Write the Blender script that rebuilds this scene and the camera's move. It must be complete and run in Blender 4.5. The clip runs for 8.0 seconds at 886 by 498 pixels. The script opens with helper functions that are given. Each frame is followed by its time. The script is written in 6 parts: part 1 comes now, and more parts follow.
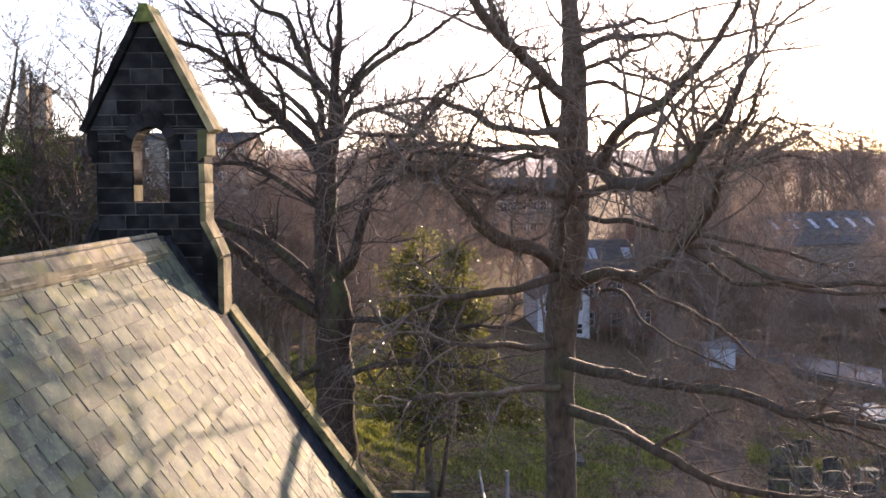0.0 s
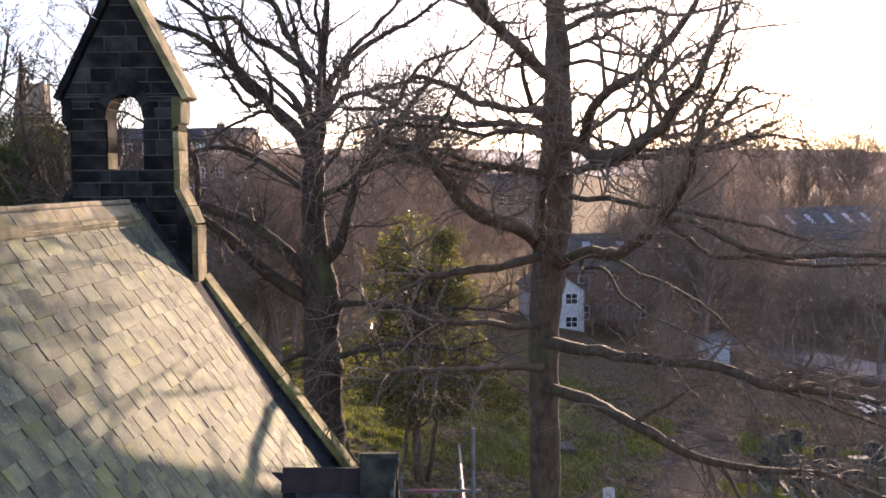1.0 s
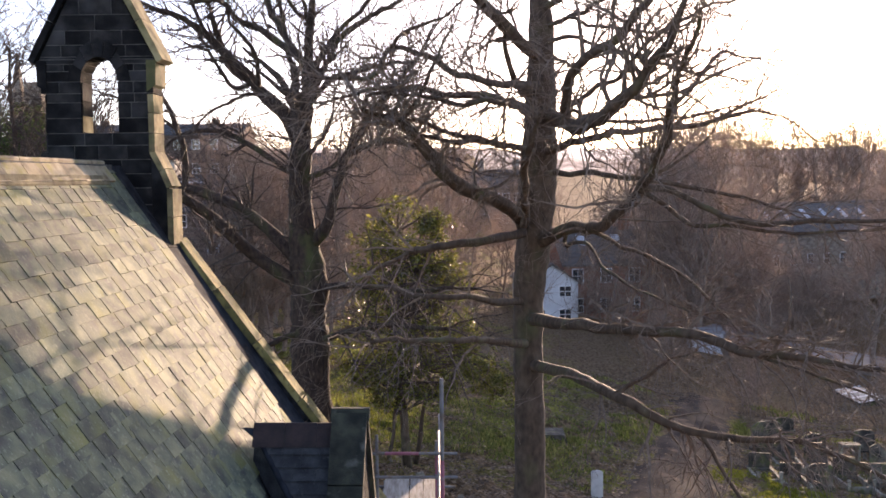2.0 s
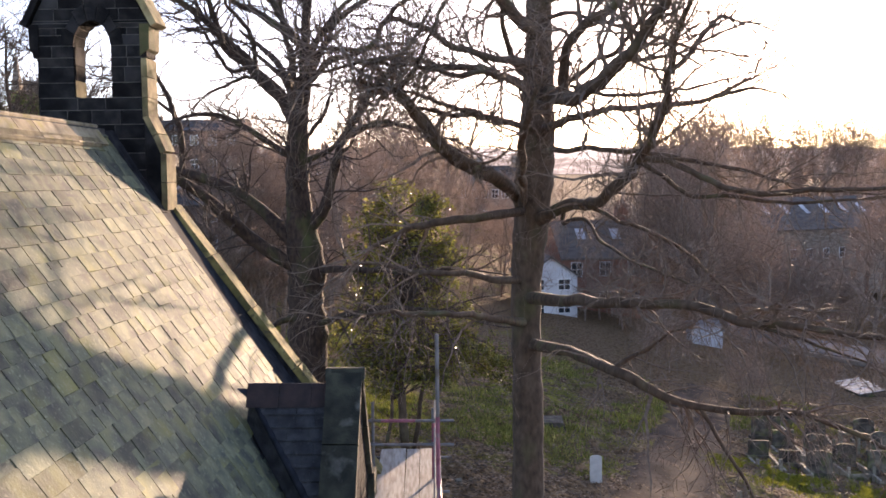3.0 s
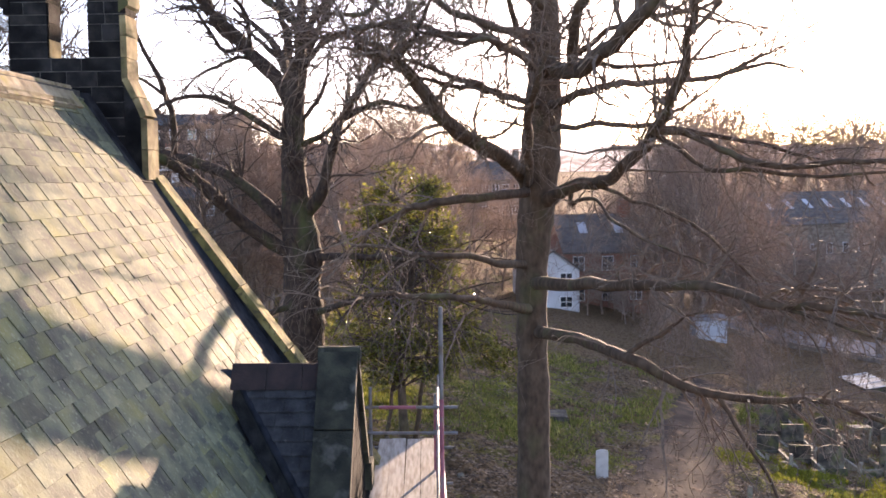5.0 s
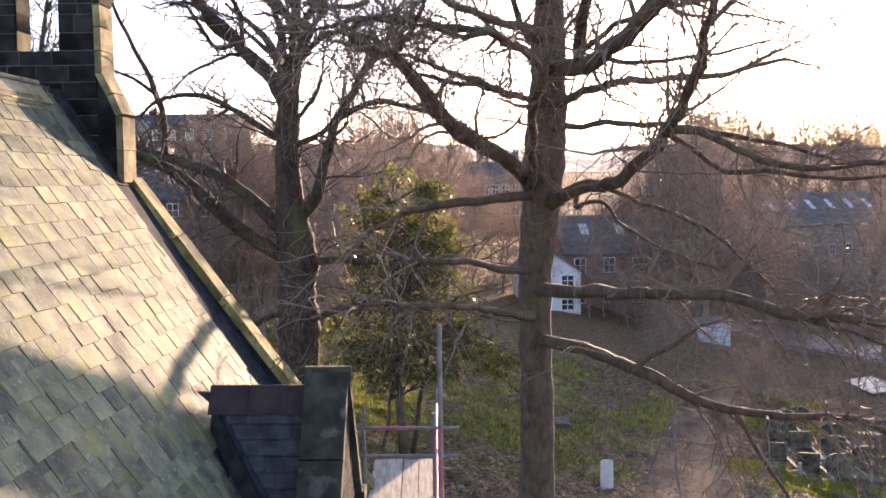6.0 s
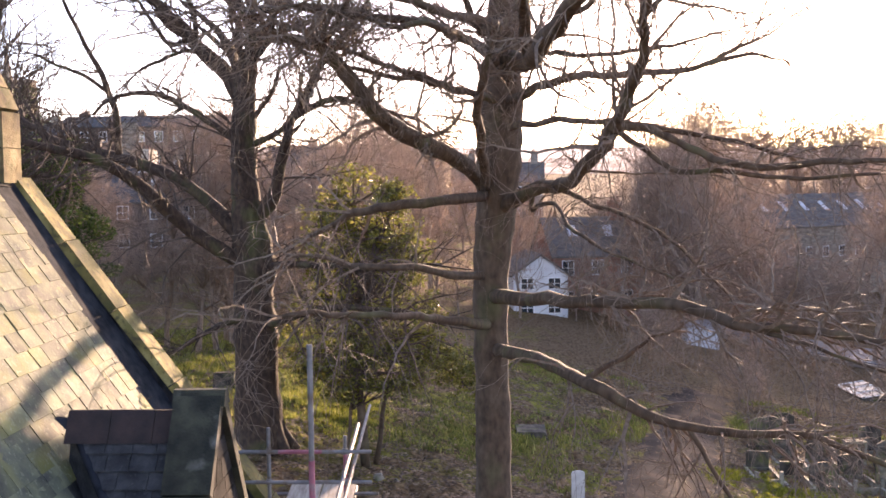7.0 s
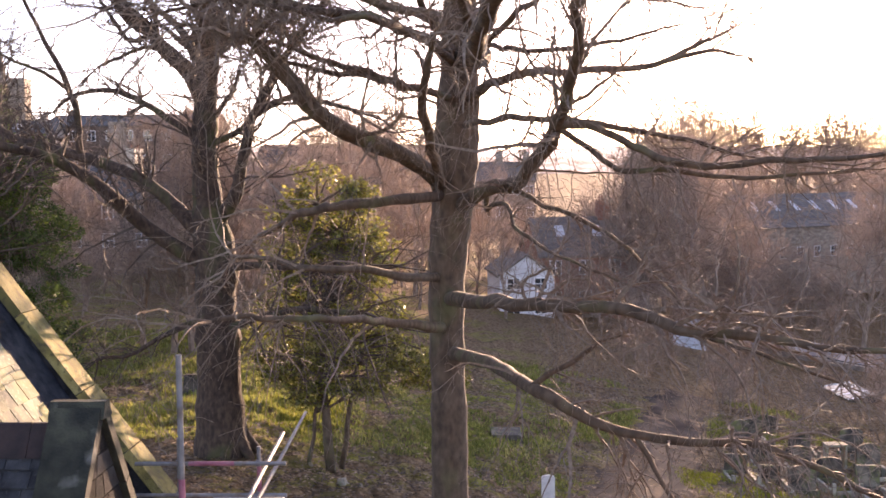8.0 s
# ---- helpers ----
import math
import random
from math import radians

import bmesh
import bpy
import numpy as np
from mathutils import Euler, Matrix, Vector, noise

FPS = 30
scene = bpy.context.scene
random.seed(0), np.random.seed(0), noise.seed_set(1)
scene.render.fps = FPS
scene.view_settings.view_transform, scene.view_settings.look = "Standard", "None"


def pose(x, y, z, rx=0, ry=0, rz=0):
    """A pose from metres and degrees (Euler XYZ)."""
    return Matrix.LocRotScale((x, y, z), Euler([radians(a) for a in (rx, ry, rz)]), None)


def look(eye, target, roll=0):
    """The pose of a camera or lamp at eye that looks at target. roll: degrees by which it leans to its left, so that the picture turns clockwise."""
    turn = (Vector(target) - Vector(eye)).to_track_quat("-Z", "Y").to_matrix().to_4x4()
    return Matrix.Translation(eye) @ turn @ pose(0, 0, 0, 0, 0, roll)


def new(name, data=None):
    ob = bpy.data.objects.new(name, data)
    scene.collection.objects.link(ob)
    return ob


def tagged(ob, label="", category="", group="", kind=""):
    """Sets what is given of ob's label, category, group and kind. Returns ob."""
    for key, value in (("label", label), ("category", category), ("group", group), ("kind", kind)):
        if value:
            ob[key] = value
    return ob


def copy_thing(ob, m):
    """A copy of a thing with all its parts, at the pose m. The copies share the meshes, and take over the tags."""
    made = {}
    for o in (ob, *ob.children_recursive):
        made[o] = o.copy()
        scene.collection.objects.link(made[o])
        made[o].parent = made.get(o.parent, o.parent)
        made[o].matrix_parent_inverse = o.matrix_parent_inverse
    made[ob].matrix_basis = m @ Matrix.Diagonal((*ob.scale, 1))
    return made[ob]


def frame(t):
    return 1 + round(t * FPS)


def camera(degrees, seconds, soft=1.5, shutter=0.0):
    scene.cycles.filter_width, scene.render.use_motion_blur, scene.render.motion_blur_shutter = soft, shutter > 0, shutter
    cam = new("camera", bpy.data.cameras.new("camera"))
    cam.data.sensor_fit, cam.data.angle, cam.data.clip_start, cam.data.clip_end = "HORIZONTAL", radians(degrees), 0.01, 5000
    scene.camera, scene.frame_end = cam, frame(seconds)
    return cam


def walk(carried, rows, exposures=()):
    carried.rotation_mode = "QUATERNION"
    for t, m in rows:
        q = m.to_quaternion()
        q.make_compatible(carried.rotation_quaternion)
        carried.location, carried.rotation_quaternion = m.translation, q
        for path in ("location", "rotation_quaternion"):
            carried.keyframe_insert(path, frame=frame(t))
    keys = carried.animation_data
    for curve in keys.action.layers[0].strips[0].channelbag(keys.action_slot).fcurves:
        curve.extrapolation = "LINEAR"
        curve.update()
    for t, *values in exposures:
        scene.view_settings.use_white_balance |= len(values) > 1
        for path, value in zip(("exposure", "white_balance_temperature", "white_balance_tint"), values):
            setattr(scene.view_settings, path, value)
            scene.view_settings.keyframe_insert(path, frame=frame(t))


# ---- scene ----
cam = camera(45.8, 8.0, soft=1.65)
PATH = [
    (0, (0.274, 0.416, 11.915), (0.209, 2.411, 11.788), -0.4),
    (0.5, (0.367, 0.399, 11.719), (0.301, 2.393, 11.59), -0.4),
    (1, (0.671, 0.383, 11.425), (0.607, 2.378, 11.296), -0.4),
    (1.5, (0.946, 0.34, 11.12), (0.884, 2.335, 10.991), -0.45),
    (3, (1.067, 0.445, 10.291), (1.008, 2.44, 10.161), -0.6),
    (3.5, (1.09, 0.637, 10.016), (1.03, 2.632, 9.886), -0.6),
    (4, (1.063, 0.897, 9.836), (1.003, 2.891, 9.704), -0.6),
    (4.5, (1.016, 1.224, 9.837), (0.957, 3.218, 9.703), -0.6),
    (6, (0.954, 2.756, 9.879), (0.896, 4.75, 9.746), -0.6),
    (6.5, (1.314, 3.452, 9.875), (1.258, 5.447, 9.743), -0.6),
    (7, (1.99, 4.009, 9.848), (1.935, 6.004, 9.718), -0.65),
    (7.5, (2.588, 4.447, 9.863), (2.535, 6.442, 9.732), -0.6),
    (8, (2.906, 4.605, 9.834), (2.856, 6.6, 9.703), -0.6),
]
walk(cam, [(t, look(eye, target, roll)) for t, eye, target, roll in PATH], [(0, 2.06, 7250, 29), (1.2, 1.94, 7250, 29), (3, 2.02, 7250, 29), (4.5, 2.28, 7300, 30), (6, 2.4, 7400, 30), (8, 2.62, 8050, 37)])

# ---- light: low winter sun ahead and to the right, bright thin sky ----
SUN_AZ, SUN_EL = 17.0, 8.5  # degrees from +y towards +x, degrees above level
world = bpy.data.worlds.new("sky")
scene.world = world
world.use_nodes = True
wn = world.node_tree
sky = wn.nodes.new("ShaderNodeTexSky")
sky.sky_type = "NISHITA"
sky.sun_disc = False
sky.sun_elevation, sky.sun_rotation = radians(SUN_EL), radians(SUN_AZ)
sky.air_density, sky.dust_density, sky.ozone_density = 0.6, 0.45, 1.2
wn.links.new(sky.outputs[0], wn.nodes["Background"].inputs[0])
wn.nodes["Background"].inputs[1].default_value = 0.15
sun = new("sun", bpy.data.lights.new("sun", "SUN"))
sun.data.energy, sun.data.angle, sun.data.color = 3.2, radians(0.6), (1.0, 0.83, 0.6)
sd = Vector((math.sin(radians(SUN_AZ)) * math.cos(radians(SUN_EL)), math.cos(radians(SUN_AZ)) * math.cos(radians(SUN_EL)), math.sin(radians(SUN_EL))))
sun.matrix_world = look(sd * 60, (0, 0, 0))

# ---- materials ----
rnd = random.Random(7)


def material(name, stops, scale=3.0, detail=6.0, rough=(0.75, 0.95), bump=0.3, bump_scale=40.0, vary=0.0, island=False, stain=None, stretch=(1, 1, 1), metal=0.0, spec=0.4, translucent=0.0, speck=None):
    """stops: colours along a coarse noise; stain: (colour, scale, low, high) of a second, larger noise; vary: spread between pieces."""
    m = bpy.data.materials.new(name)
    m.use_nodes = True
    nt = m.node_tree
    b = nt.nodes["Principled BSDF"]
    tc = nt.nodes.new("ShaderNodeTexCoord")
    mp = nt.nodes.new("ShaderNodeMapping")
    mp.inputs["Scale"].default_value = stretch
    nt.links.new(tc.outputs["Object"], mp.inputs[0])
    info = nt.nodes.new("ShaderNodeNewGeometry" if island else "ShaderNodeObjectInfo")
    chance = info.outputs["Random Per Island" if island else "Random"]
    off = nt.nodes.new("ShaderNodeVectorMath")
    off.operation = "MULTIPLY_ADD"
    off.inputs[1].default_value = (37.0, 53.0, 71.0)
    nt.links.new(chance, off.inputs[0])
    nt.links.new(mp.outputs[0], off.inputs[2])
    vec = off.outputs[0] if vary else mp.outputs[0]
    n1 = nt.nodes.new("ShaderNodeTexNoise")
    n1.inputs["Scale"].default_value, n1.inputs["Detail"].default_value = scale, detail
    nt.links.new(vec, n1.inputs["Vector"])
    ramp = nt.nodes.new("ShaderNodeValToRGB")
    el = ramp.color_ramp.elements
    while len(el) < len(stops):
        el.new(0.5)
    for i, c in enumerate(stops):
        el[i].position = 0.32 + 0.36 * i / max(1, len(stops) - 1)
        el[i].color = (*c, 1)
    nt.links.new(n1.outputs["Fac"], ramp.inputs[0])
    col = ramp.outputs[0]
    if stain:
        n2 = nt.nodes.new("ShaderNodeTexNoise")
        n2.inputs["Scale"].default_value, n2.inputs["Detail"].default_value = stain[1], 4.0
        nt.links.new(vec if not vary else tc.outputs["Object"] if stain[1] < 0.5 else vec, n2.inputs["Vector"])
        mr = nt.nodes.new("ShaderNodeMapRange")
        mr.inputs[1].default_value, mr.inputs[2].default_value = stain[2], stain[3]
        nt.links.new(n2.outputs["Fac"], mr.inputs[0])
        mx = nt.nodes.new("ShaderNodeMix")
        mx.data_type = "RGBA"
        nt.links.new(mr.outputs[0], mx.inputs["Factor"])
        nt.links.new(col, mx.inputs["A"])
        mx.inputs["B"].default_value = (*stain[0], 1)
        col = mx.outputs["Result"]
    if speck:
        n4 = nt.nodes.new("ShaderNodeTexNoise")
        n4.inputs["Scale"].default_value, n4.inputs["Detail"].default_value = speck[1], 3.0
        nt.links.new(vec, n4.inputs["Vector"])
        m4 = nt.nodes.new("ShaderNodeMapRange")
        m4.inputs[1].default_value, m4.inputs[2].default_value, m4.inputs[4].default_value = speck[2], speck[3], speck[4]
        nt.links.new(n4.outputs["Fac"], m4.inputs[0])
        x4 = nt.nodes.new("ShaderNodeMix")
        x4.data_type = "RGBA"
        nt.links.new(m4.outputs[0], x4.inputs["Factor"])
        nt.links.new(col, x4.inputs["A"])
        x4.inputs["B"].default_value = (*speck[0], 1)
        col = x4.outputs["Result"]
    if vary:
        hv = nt.nodes.new("ShaderNodeHueSaturation")
        vr = nt.nodes.new("ShaderNodeMapRange")
        vr.inputs[3].default_value, vr.inputs[4].default_value = 1 - vary, 1 + vary
        nt.links.new(chance, vr.inputs[0])
        nt.links.new(vr.outputs[0], hv.inputs["Value"])
        nt.links.new(col, hv.inputs["Color"])
        col = hv.outputs[0]
    nt.links.new(col, b.inputs["Base Color"])
    n3 = nt.nodes.new("ShaderNodeTexNoise")
    n3.inputs["Scale"].default_value, n3.inputs["Detail"].default_value = bump_scale, 5.0
    nt.links.new(vec, n3.inputs["Vector"])
    rr = nt.nodes.new("ShaderNodeMapRange")
    rr.inputs[3].default_value, rr.inputs[4].default_value = rough
    nt.links.new(n3.outputs["Fac"], rr.inputs[0])
    nt.links.new(rr.outputs[0], b.inputs["Roughness"])
    if bump:
        bp = nt.nodes.new("ShaderNodeBump")
        bp.inputs["Strength"].default_value, bp.inputs["Distance"].default_value = bump, 0.02
        nt.links.new(n3.outputs["Fac"], bp.inputs["Height"])
        nt.links.new(bp.outputs[0], b.inputs["Normal"])
    b.inputs["Metallic"].default_value = metal
    b.inputs["Specular IOR Level"].default_value = spec
    if translucent:
        tr = nt.nodes.new("ShaderNodeBsdfTranslucent")
        ms = nt.nodes.new("ShaderNodeMixShader")
        ms.inputs[0].default_value = translucent
        nt.links.new(col, tr.inputs[0])
        nt.links.new(b.outputs[0], ms.inputs[1])
        nt.links.new(tr.outputs[0], ms.inputs[2])
        nt.links.new(ms.outputs[0], nt.nodes["Material Output"].inputs[0])
    return m


SLATE = material("stone_slate", [(0.058, 0.063, 0.051), (0.122, 0.131, 0.084), (0.21, 0.217, 0.123)], 3.2, 9, (0.68, 0.92), 0.28, 30, vary=0.3, speck=((0.28, 0.3, 0.2), 21, 0.58, 0.68, 0.5), stain=((0.2, 0.195, 0.05), 1.1, 0.52, 0.72))
SLATE_FAR = material("stone_slate_joined", [(0.058, 0.063, 0.051), (0.122, 0.131, 0.084), (0.21, 0.217, 0.123)], 3.2, 9, (0.68, 0.92), 0.28, 30, vary=0.3, speck=((0.28, 0.3, 0.2), 21, 0.58, 0.68, 0.5), stain=((0.2, 0.195, 0.05), 1.1, 0.52, 0.72), island=True)
DARKSLATE = material("dark_slate", [(0.014, 0.015, 0.017), (0.03, 0.032, 0.035), (0.055, 0.057, 0.06)], 6, 7, (0.55, 0.85), 0.6, 40, vary=0.35, island=True, speck=((0.1, 0.1, 0.095), 22, 0.64, 0.74, 0.5))
MOSSY = material("mossy_black_stone", [(0.014, 0.015, 0.011), (0.03, 0.032, 0.021), (0.06, 0.062, 0.04)], 4, 8, (0.75, 0.95), 0.6, 40, vary=0.2, stain=((0.12, 0.12, 0.1), 3.0, 0.6, 0.72))
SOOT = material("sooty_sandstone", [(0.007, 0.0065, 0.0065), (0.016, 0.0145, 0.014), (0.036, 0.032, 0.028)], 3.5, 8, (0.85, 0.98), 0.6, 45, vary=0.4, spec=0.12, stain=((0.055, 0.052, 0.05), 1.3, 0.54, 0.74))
MORTAR = material("lime_mortar", [(0.05, 0.047, 0.042), (0.13, 0.12, 0.105)], 8, 5, (0.9, 1), 0.3, 60)
COPING = material("lichened_coping", [(0.125, 0.1, 0.04), (0.25, 0.2, 0.062), (0.36, 0.3, 0.12)], 4, 9, (0.8, 0.98), 0.6, 50, vary=0.3, stain=((0.075, 0.08, 0.022), 1.5, 0.42, 0.62), speck=((0.07, 0.06, 0.035), 12, 0.55, 0.66, 0.7))
MOSSCAP = material("mossy_saddle", [(0.04, 0.045, 0.015), (0.12, 0.13, 0.03), (0.22, 0.22, 0.05)], 6, 7, (0.8, 0.98), 0.6, 40)
RIDGESTONE = material("ridge_stone", [(0.2, 0.155, 0.095), (0.33, 0.265, 0.165), (0.43, 0.36, 0.24)], 5, 8, (0.75, 0.95), 0.5, 45, vary=0.22, stain=((0.3, 0.26, 0.09), 3, 0.52, 0.7))
BEDDING = material("ridge_bedding", [(0.1, 0.08, 0.045), (0.19, 0.155, 0.085), (0.25, 0.21, 0.12)], 5, 8, (0.85, 0.98), 0.6, 30)
# tan stone with sunlight painted in, for bellcote stones facing the sun
SUNEDGE = material("sunlit_edge_stone", [(0.09, 0.065, 0.035), (0.24, 0.185, 0.085), (0.36, 0.29, 0.15)], 3, 8, (0.8, 0.98), 0.6, 35, vary=0.3, stain=((0.1, 0.1, 0.035), 2.2, 0.5, 0.7))
DARKLEAD = material("weathered_lead", [(0.012, 0.014, 0.018), (0.036, 0.041, 0.05)], 6, 6, (0.82, 0.96), 0.3, 30, spec=0.1)
# near-black with shade painted in, for bellcote fillet and coping upstand
SHADEFILLET = material("shade_dark_fillet", [(0.012, 0.012, 0.013), (0.028, 0.028, 0.03), (0.05, 0.05, 0.052)], 5, 8, (0.85, 0.98), 0.6, 30, spec=0.1)
BARK = material("bark", [(0.055, 0.036, 0.023), (0.092, 0.062, 0.041), (0.13, 0.093, 0.062)], 7, 9, (0.8, 0.97), 0.35, 40, stretch=(1, 1, 0.55), stain=((0.11, 0.12, 0.05), 1.2, 0.55, 0.8))
MOSSBARK = material("mossy_dark_bark", [(0.026, 0.015, 0.01), (0.054, 0.033, 0.022), (0.085, 0.055, 0.035)], 9, 8, (0.8, 0.97), 0.5, 40, stretch=(1, 1, 0.55), stain=((0.075, 0.082, 0.025), 1.4, 0.52, 0.75))
TWIG = material("twig_bark", [(0.13, 0.094, 0.07), (0.26, 0.2, 0.155)], 12, 4, (0.65, 0.85), 0.0, 30, spec=0.15)
DARKTWIG = material("dark_twig_bark", [(0.05, 0.036, 0.028), (0.11, 0.08, 0.06)], 12, 4, (0.65, 0.85), 0.0, 30, spec=0.15)
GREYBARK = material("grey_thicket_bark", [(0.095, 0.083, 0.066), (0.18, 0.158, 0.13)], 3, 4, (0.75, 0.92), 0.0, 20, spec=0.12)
# bark made pale and translucent to stand in for haze and glare
HAZEBARK = material("haze_pale_bark", [(0.24, 0.168, 0.128), (0.38, 0.28, 0.215)], 3, 4, (0.6, 0.85), 0.0, 20, translucent=0.3)
HOLLY = material("holly_leaf", [(0.082, 0.09, 0.022), (0.155, 0.158, 0.036), (0.28, 0.25, 0.07)], 1.5, 4, (0.14, 0.34), 0.0, 30, vary=0.4, island=True, spec=0.65, translucent=0.5)
EVERGREEN = material("evergreen_leaf", [(0.03, 0.05, 0.014), (0.065, 0.1, 0.022), (0.13, 0.16, 0.035)], 0.8, 4, (0.5, 0.75), 0.0, 30, vary=0.4, island=True, translucent=0.35, spec=0.25)
GRASS = material("grass_blade", [(0.085, 0.108, 0.018), (0.18, 0.195, 0.042), (0.37, 0.33, 0.115)], 0.7, 7, (0.5, 0.8), 0.0, 30, vary=0.45, island=True, translucent=0.5)
MOSS = material("bright_moss", [(0.13, 0.145, 0.015), (0.24, 0.24, 0.03), (0.36, 0.33, 0.055)], 0.9, 6, (0.6, 0.85), 0.0, 30, vary=0.35, island=True, translucent=0.4)
LITTER = material("leaf_litter_piece", [(0.05, 0.032, 0.02), (0.16, 0.105, 0.065), (0.33, 0.235, 0.15)], 0.9, 6, (0.6, 0.9), 0.0, 30, vary=0.5, island=True, translucent=0.2)
TUBE = material("galvanised_tube", [(0.15, 0.15, 0.152), (0.24, 0.24, 0.243)], 9, 5, (0.5, 0.75), 0.1, 60, metal=0.35, stain=((0.14, 0.1, 0.07), 5, 0.56, 0.75))
REDTUBE = material("red_painted_tube", [(0.24, 0.07, 0.1), (0.36, 0.13, 0.17)], 8, 5, (0.5, 0.7), 0.1, 60, stain=((0.2, 0.18, 0.18), 6, 0.56, 0.72))
BOARD = material("scaffold_board", [(0.24, 0.21, 0.17), (0.36, 0.33, 0.28), (0.45, 0.42, 0.37)], 4, 8, (0.7, 0.9), 0.3, 40, vary=0.15, stretch=(6, 0.6, 6))
WHITESTONE = material("white_headstone", [(0.44, 0.42, 0.39), (0.6, 0.575, 0.54)], 4, 6, (0.6, 0.8), 0.1, 60)
TOMB = material("dark_gravestone", [(0.04, 0.034, 0.028), (0.09, 0.076, 0.06), (0.18, 0.155, 0.115)], 3, 7, (0.75, 0.95), 0.4, 40, vary=0.3, spec=0.2, stain=((0.13, 0.14, 0.05), 2, 0.52, 0.7))
KERB = material("pale_kerb", [(0.14, 0.12, 0.09), (0.28, 0.25, 0.19), (0.38, 0.34, 0.26)], 3, 8, (0.8, 0.95), 0.5, 40, vary=0.3, spec=0.2, stain=((0.12, 0.13, 0.05), 3, 0.52, 0.68))
WHITE = material("white_plaster", [(0.54, 0.54, 0.55), (0.68, 0.68, 0.68)], 0.6, 5, (0.7, 0.9), 0.1, 20)
BRICK = material("red_brick", [(0.2, 0.09, 0.06), (0.32, 0.15, 0.1)], 2.5, 6, (0.8, 0.95), 0.2, 12, stretch=(1, 1, 3))
HOUSESTONE = material("house_stone", [(0.15, 0.12, 0.095), (0.25, 0.205, 0.16), (0.34, 0.285, 0.225)], 1.2, 7, (0.8, 0.95), 0.3, 8, stretch=(1, 1, 2.5))
DARKBRICK = material("smoky_brick", [(0.1, 0.07, 0.055), (0.17, 0.12, 0.095)], 1.6, 6, (0.85, 0.97), 0.2, 12, stretch=(1, 1, 3), spec=0.15)
DARKROOF = material("dark_slate_roof", [(0.055, 0.055, 0.055), (0.1, 0.1, 0.098)], 1.0, 6, (0.75, 0.92), 0.2, 12, stretch=(1, 3, 1), spec=0.15)
ROOFGREY = material("grey_roof", [(0.09, 0.074, 0.064), (0.16, 0.138, 0.12)], 1.0, 6, (0.6, 0.85), 0.2, 12, stretch=(1, 3, 1), spec=0.2)
EARTH = material("trodden_earth", [(0.03, 0.021, 0.017), (0.062, 0.045, 0.036), (0.11, 0.08, 0.062)], 0.9, 10, (0.85, 0.98), 0.8, 9, spec=0.05, stain=((0.19, 0.125, 0.085), 0.8, 0.58, 0.68))
CLAY = material("sooty_clay", [(0.022, 0.016, 0.015), (0.05, 0.03, 0.027)], 6, 6, (0.7, 0.9), 0.3, 40)
# sunlight on the chimney stacks is painted into this pale stone
SUNSTACK = material("sunlit_stack_stone", [(0.5, 0.43, 0.33), (0.68, 0.6, 0.48)], 2, 7, (0.8, 0.95), 0.3, 20, stain=((0.2, 0.16, 0.12), 1.5, 0.55, 0.7))
PAINTWHITE = material("white_paint", [(0.7, 0.7, 0.68), (0.8, 0.8, 0.79)], 3, 3, (0.4, 0.6), 0.05, 30)
ASPHALT = material("wet_asphalt", [(0.05, 0.05, 0.055), (0.09, 0.09, 0.1)], 0.5, 6, (0.45, 0.65), 0.05, 30, spec=0.5)
DIRTYGLASS = material("dirty_frame_glass", [(0.07, 0.085, 0.07), (0.16, 0.18, 0.15)], 1.5, 7, (0.2, 0.5), 0.05, 20, spec=0.5, stain=((0.3, 0.3, 0.27), 2.0, 0.58, 0.72))
SHEDGREY = material("grey_sheet_metal", [(0.17, 0.165, 0.165), (0.26, 0.255, 0.25)], 0.8, 6, (0.5, 0.75), 0.1, 20, stain=((0.13, 0.1, 0.08), 1.5, 0.55, 0.7))
PALE = material("pale_sheet", [(0.36, 0.37, 0.39), (0.5, 0.51, 0.53)], 0.8, 4, (0.35, 0.6), 0.05, 20)


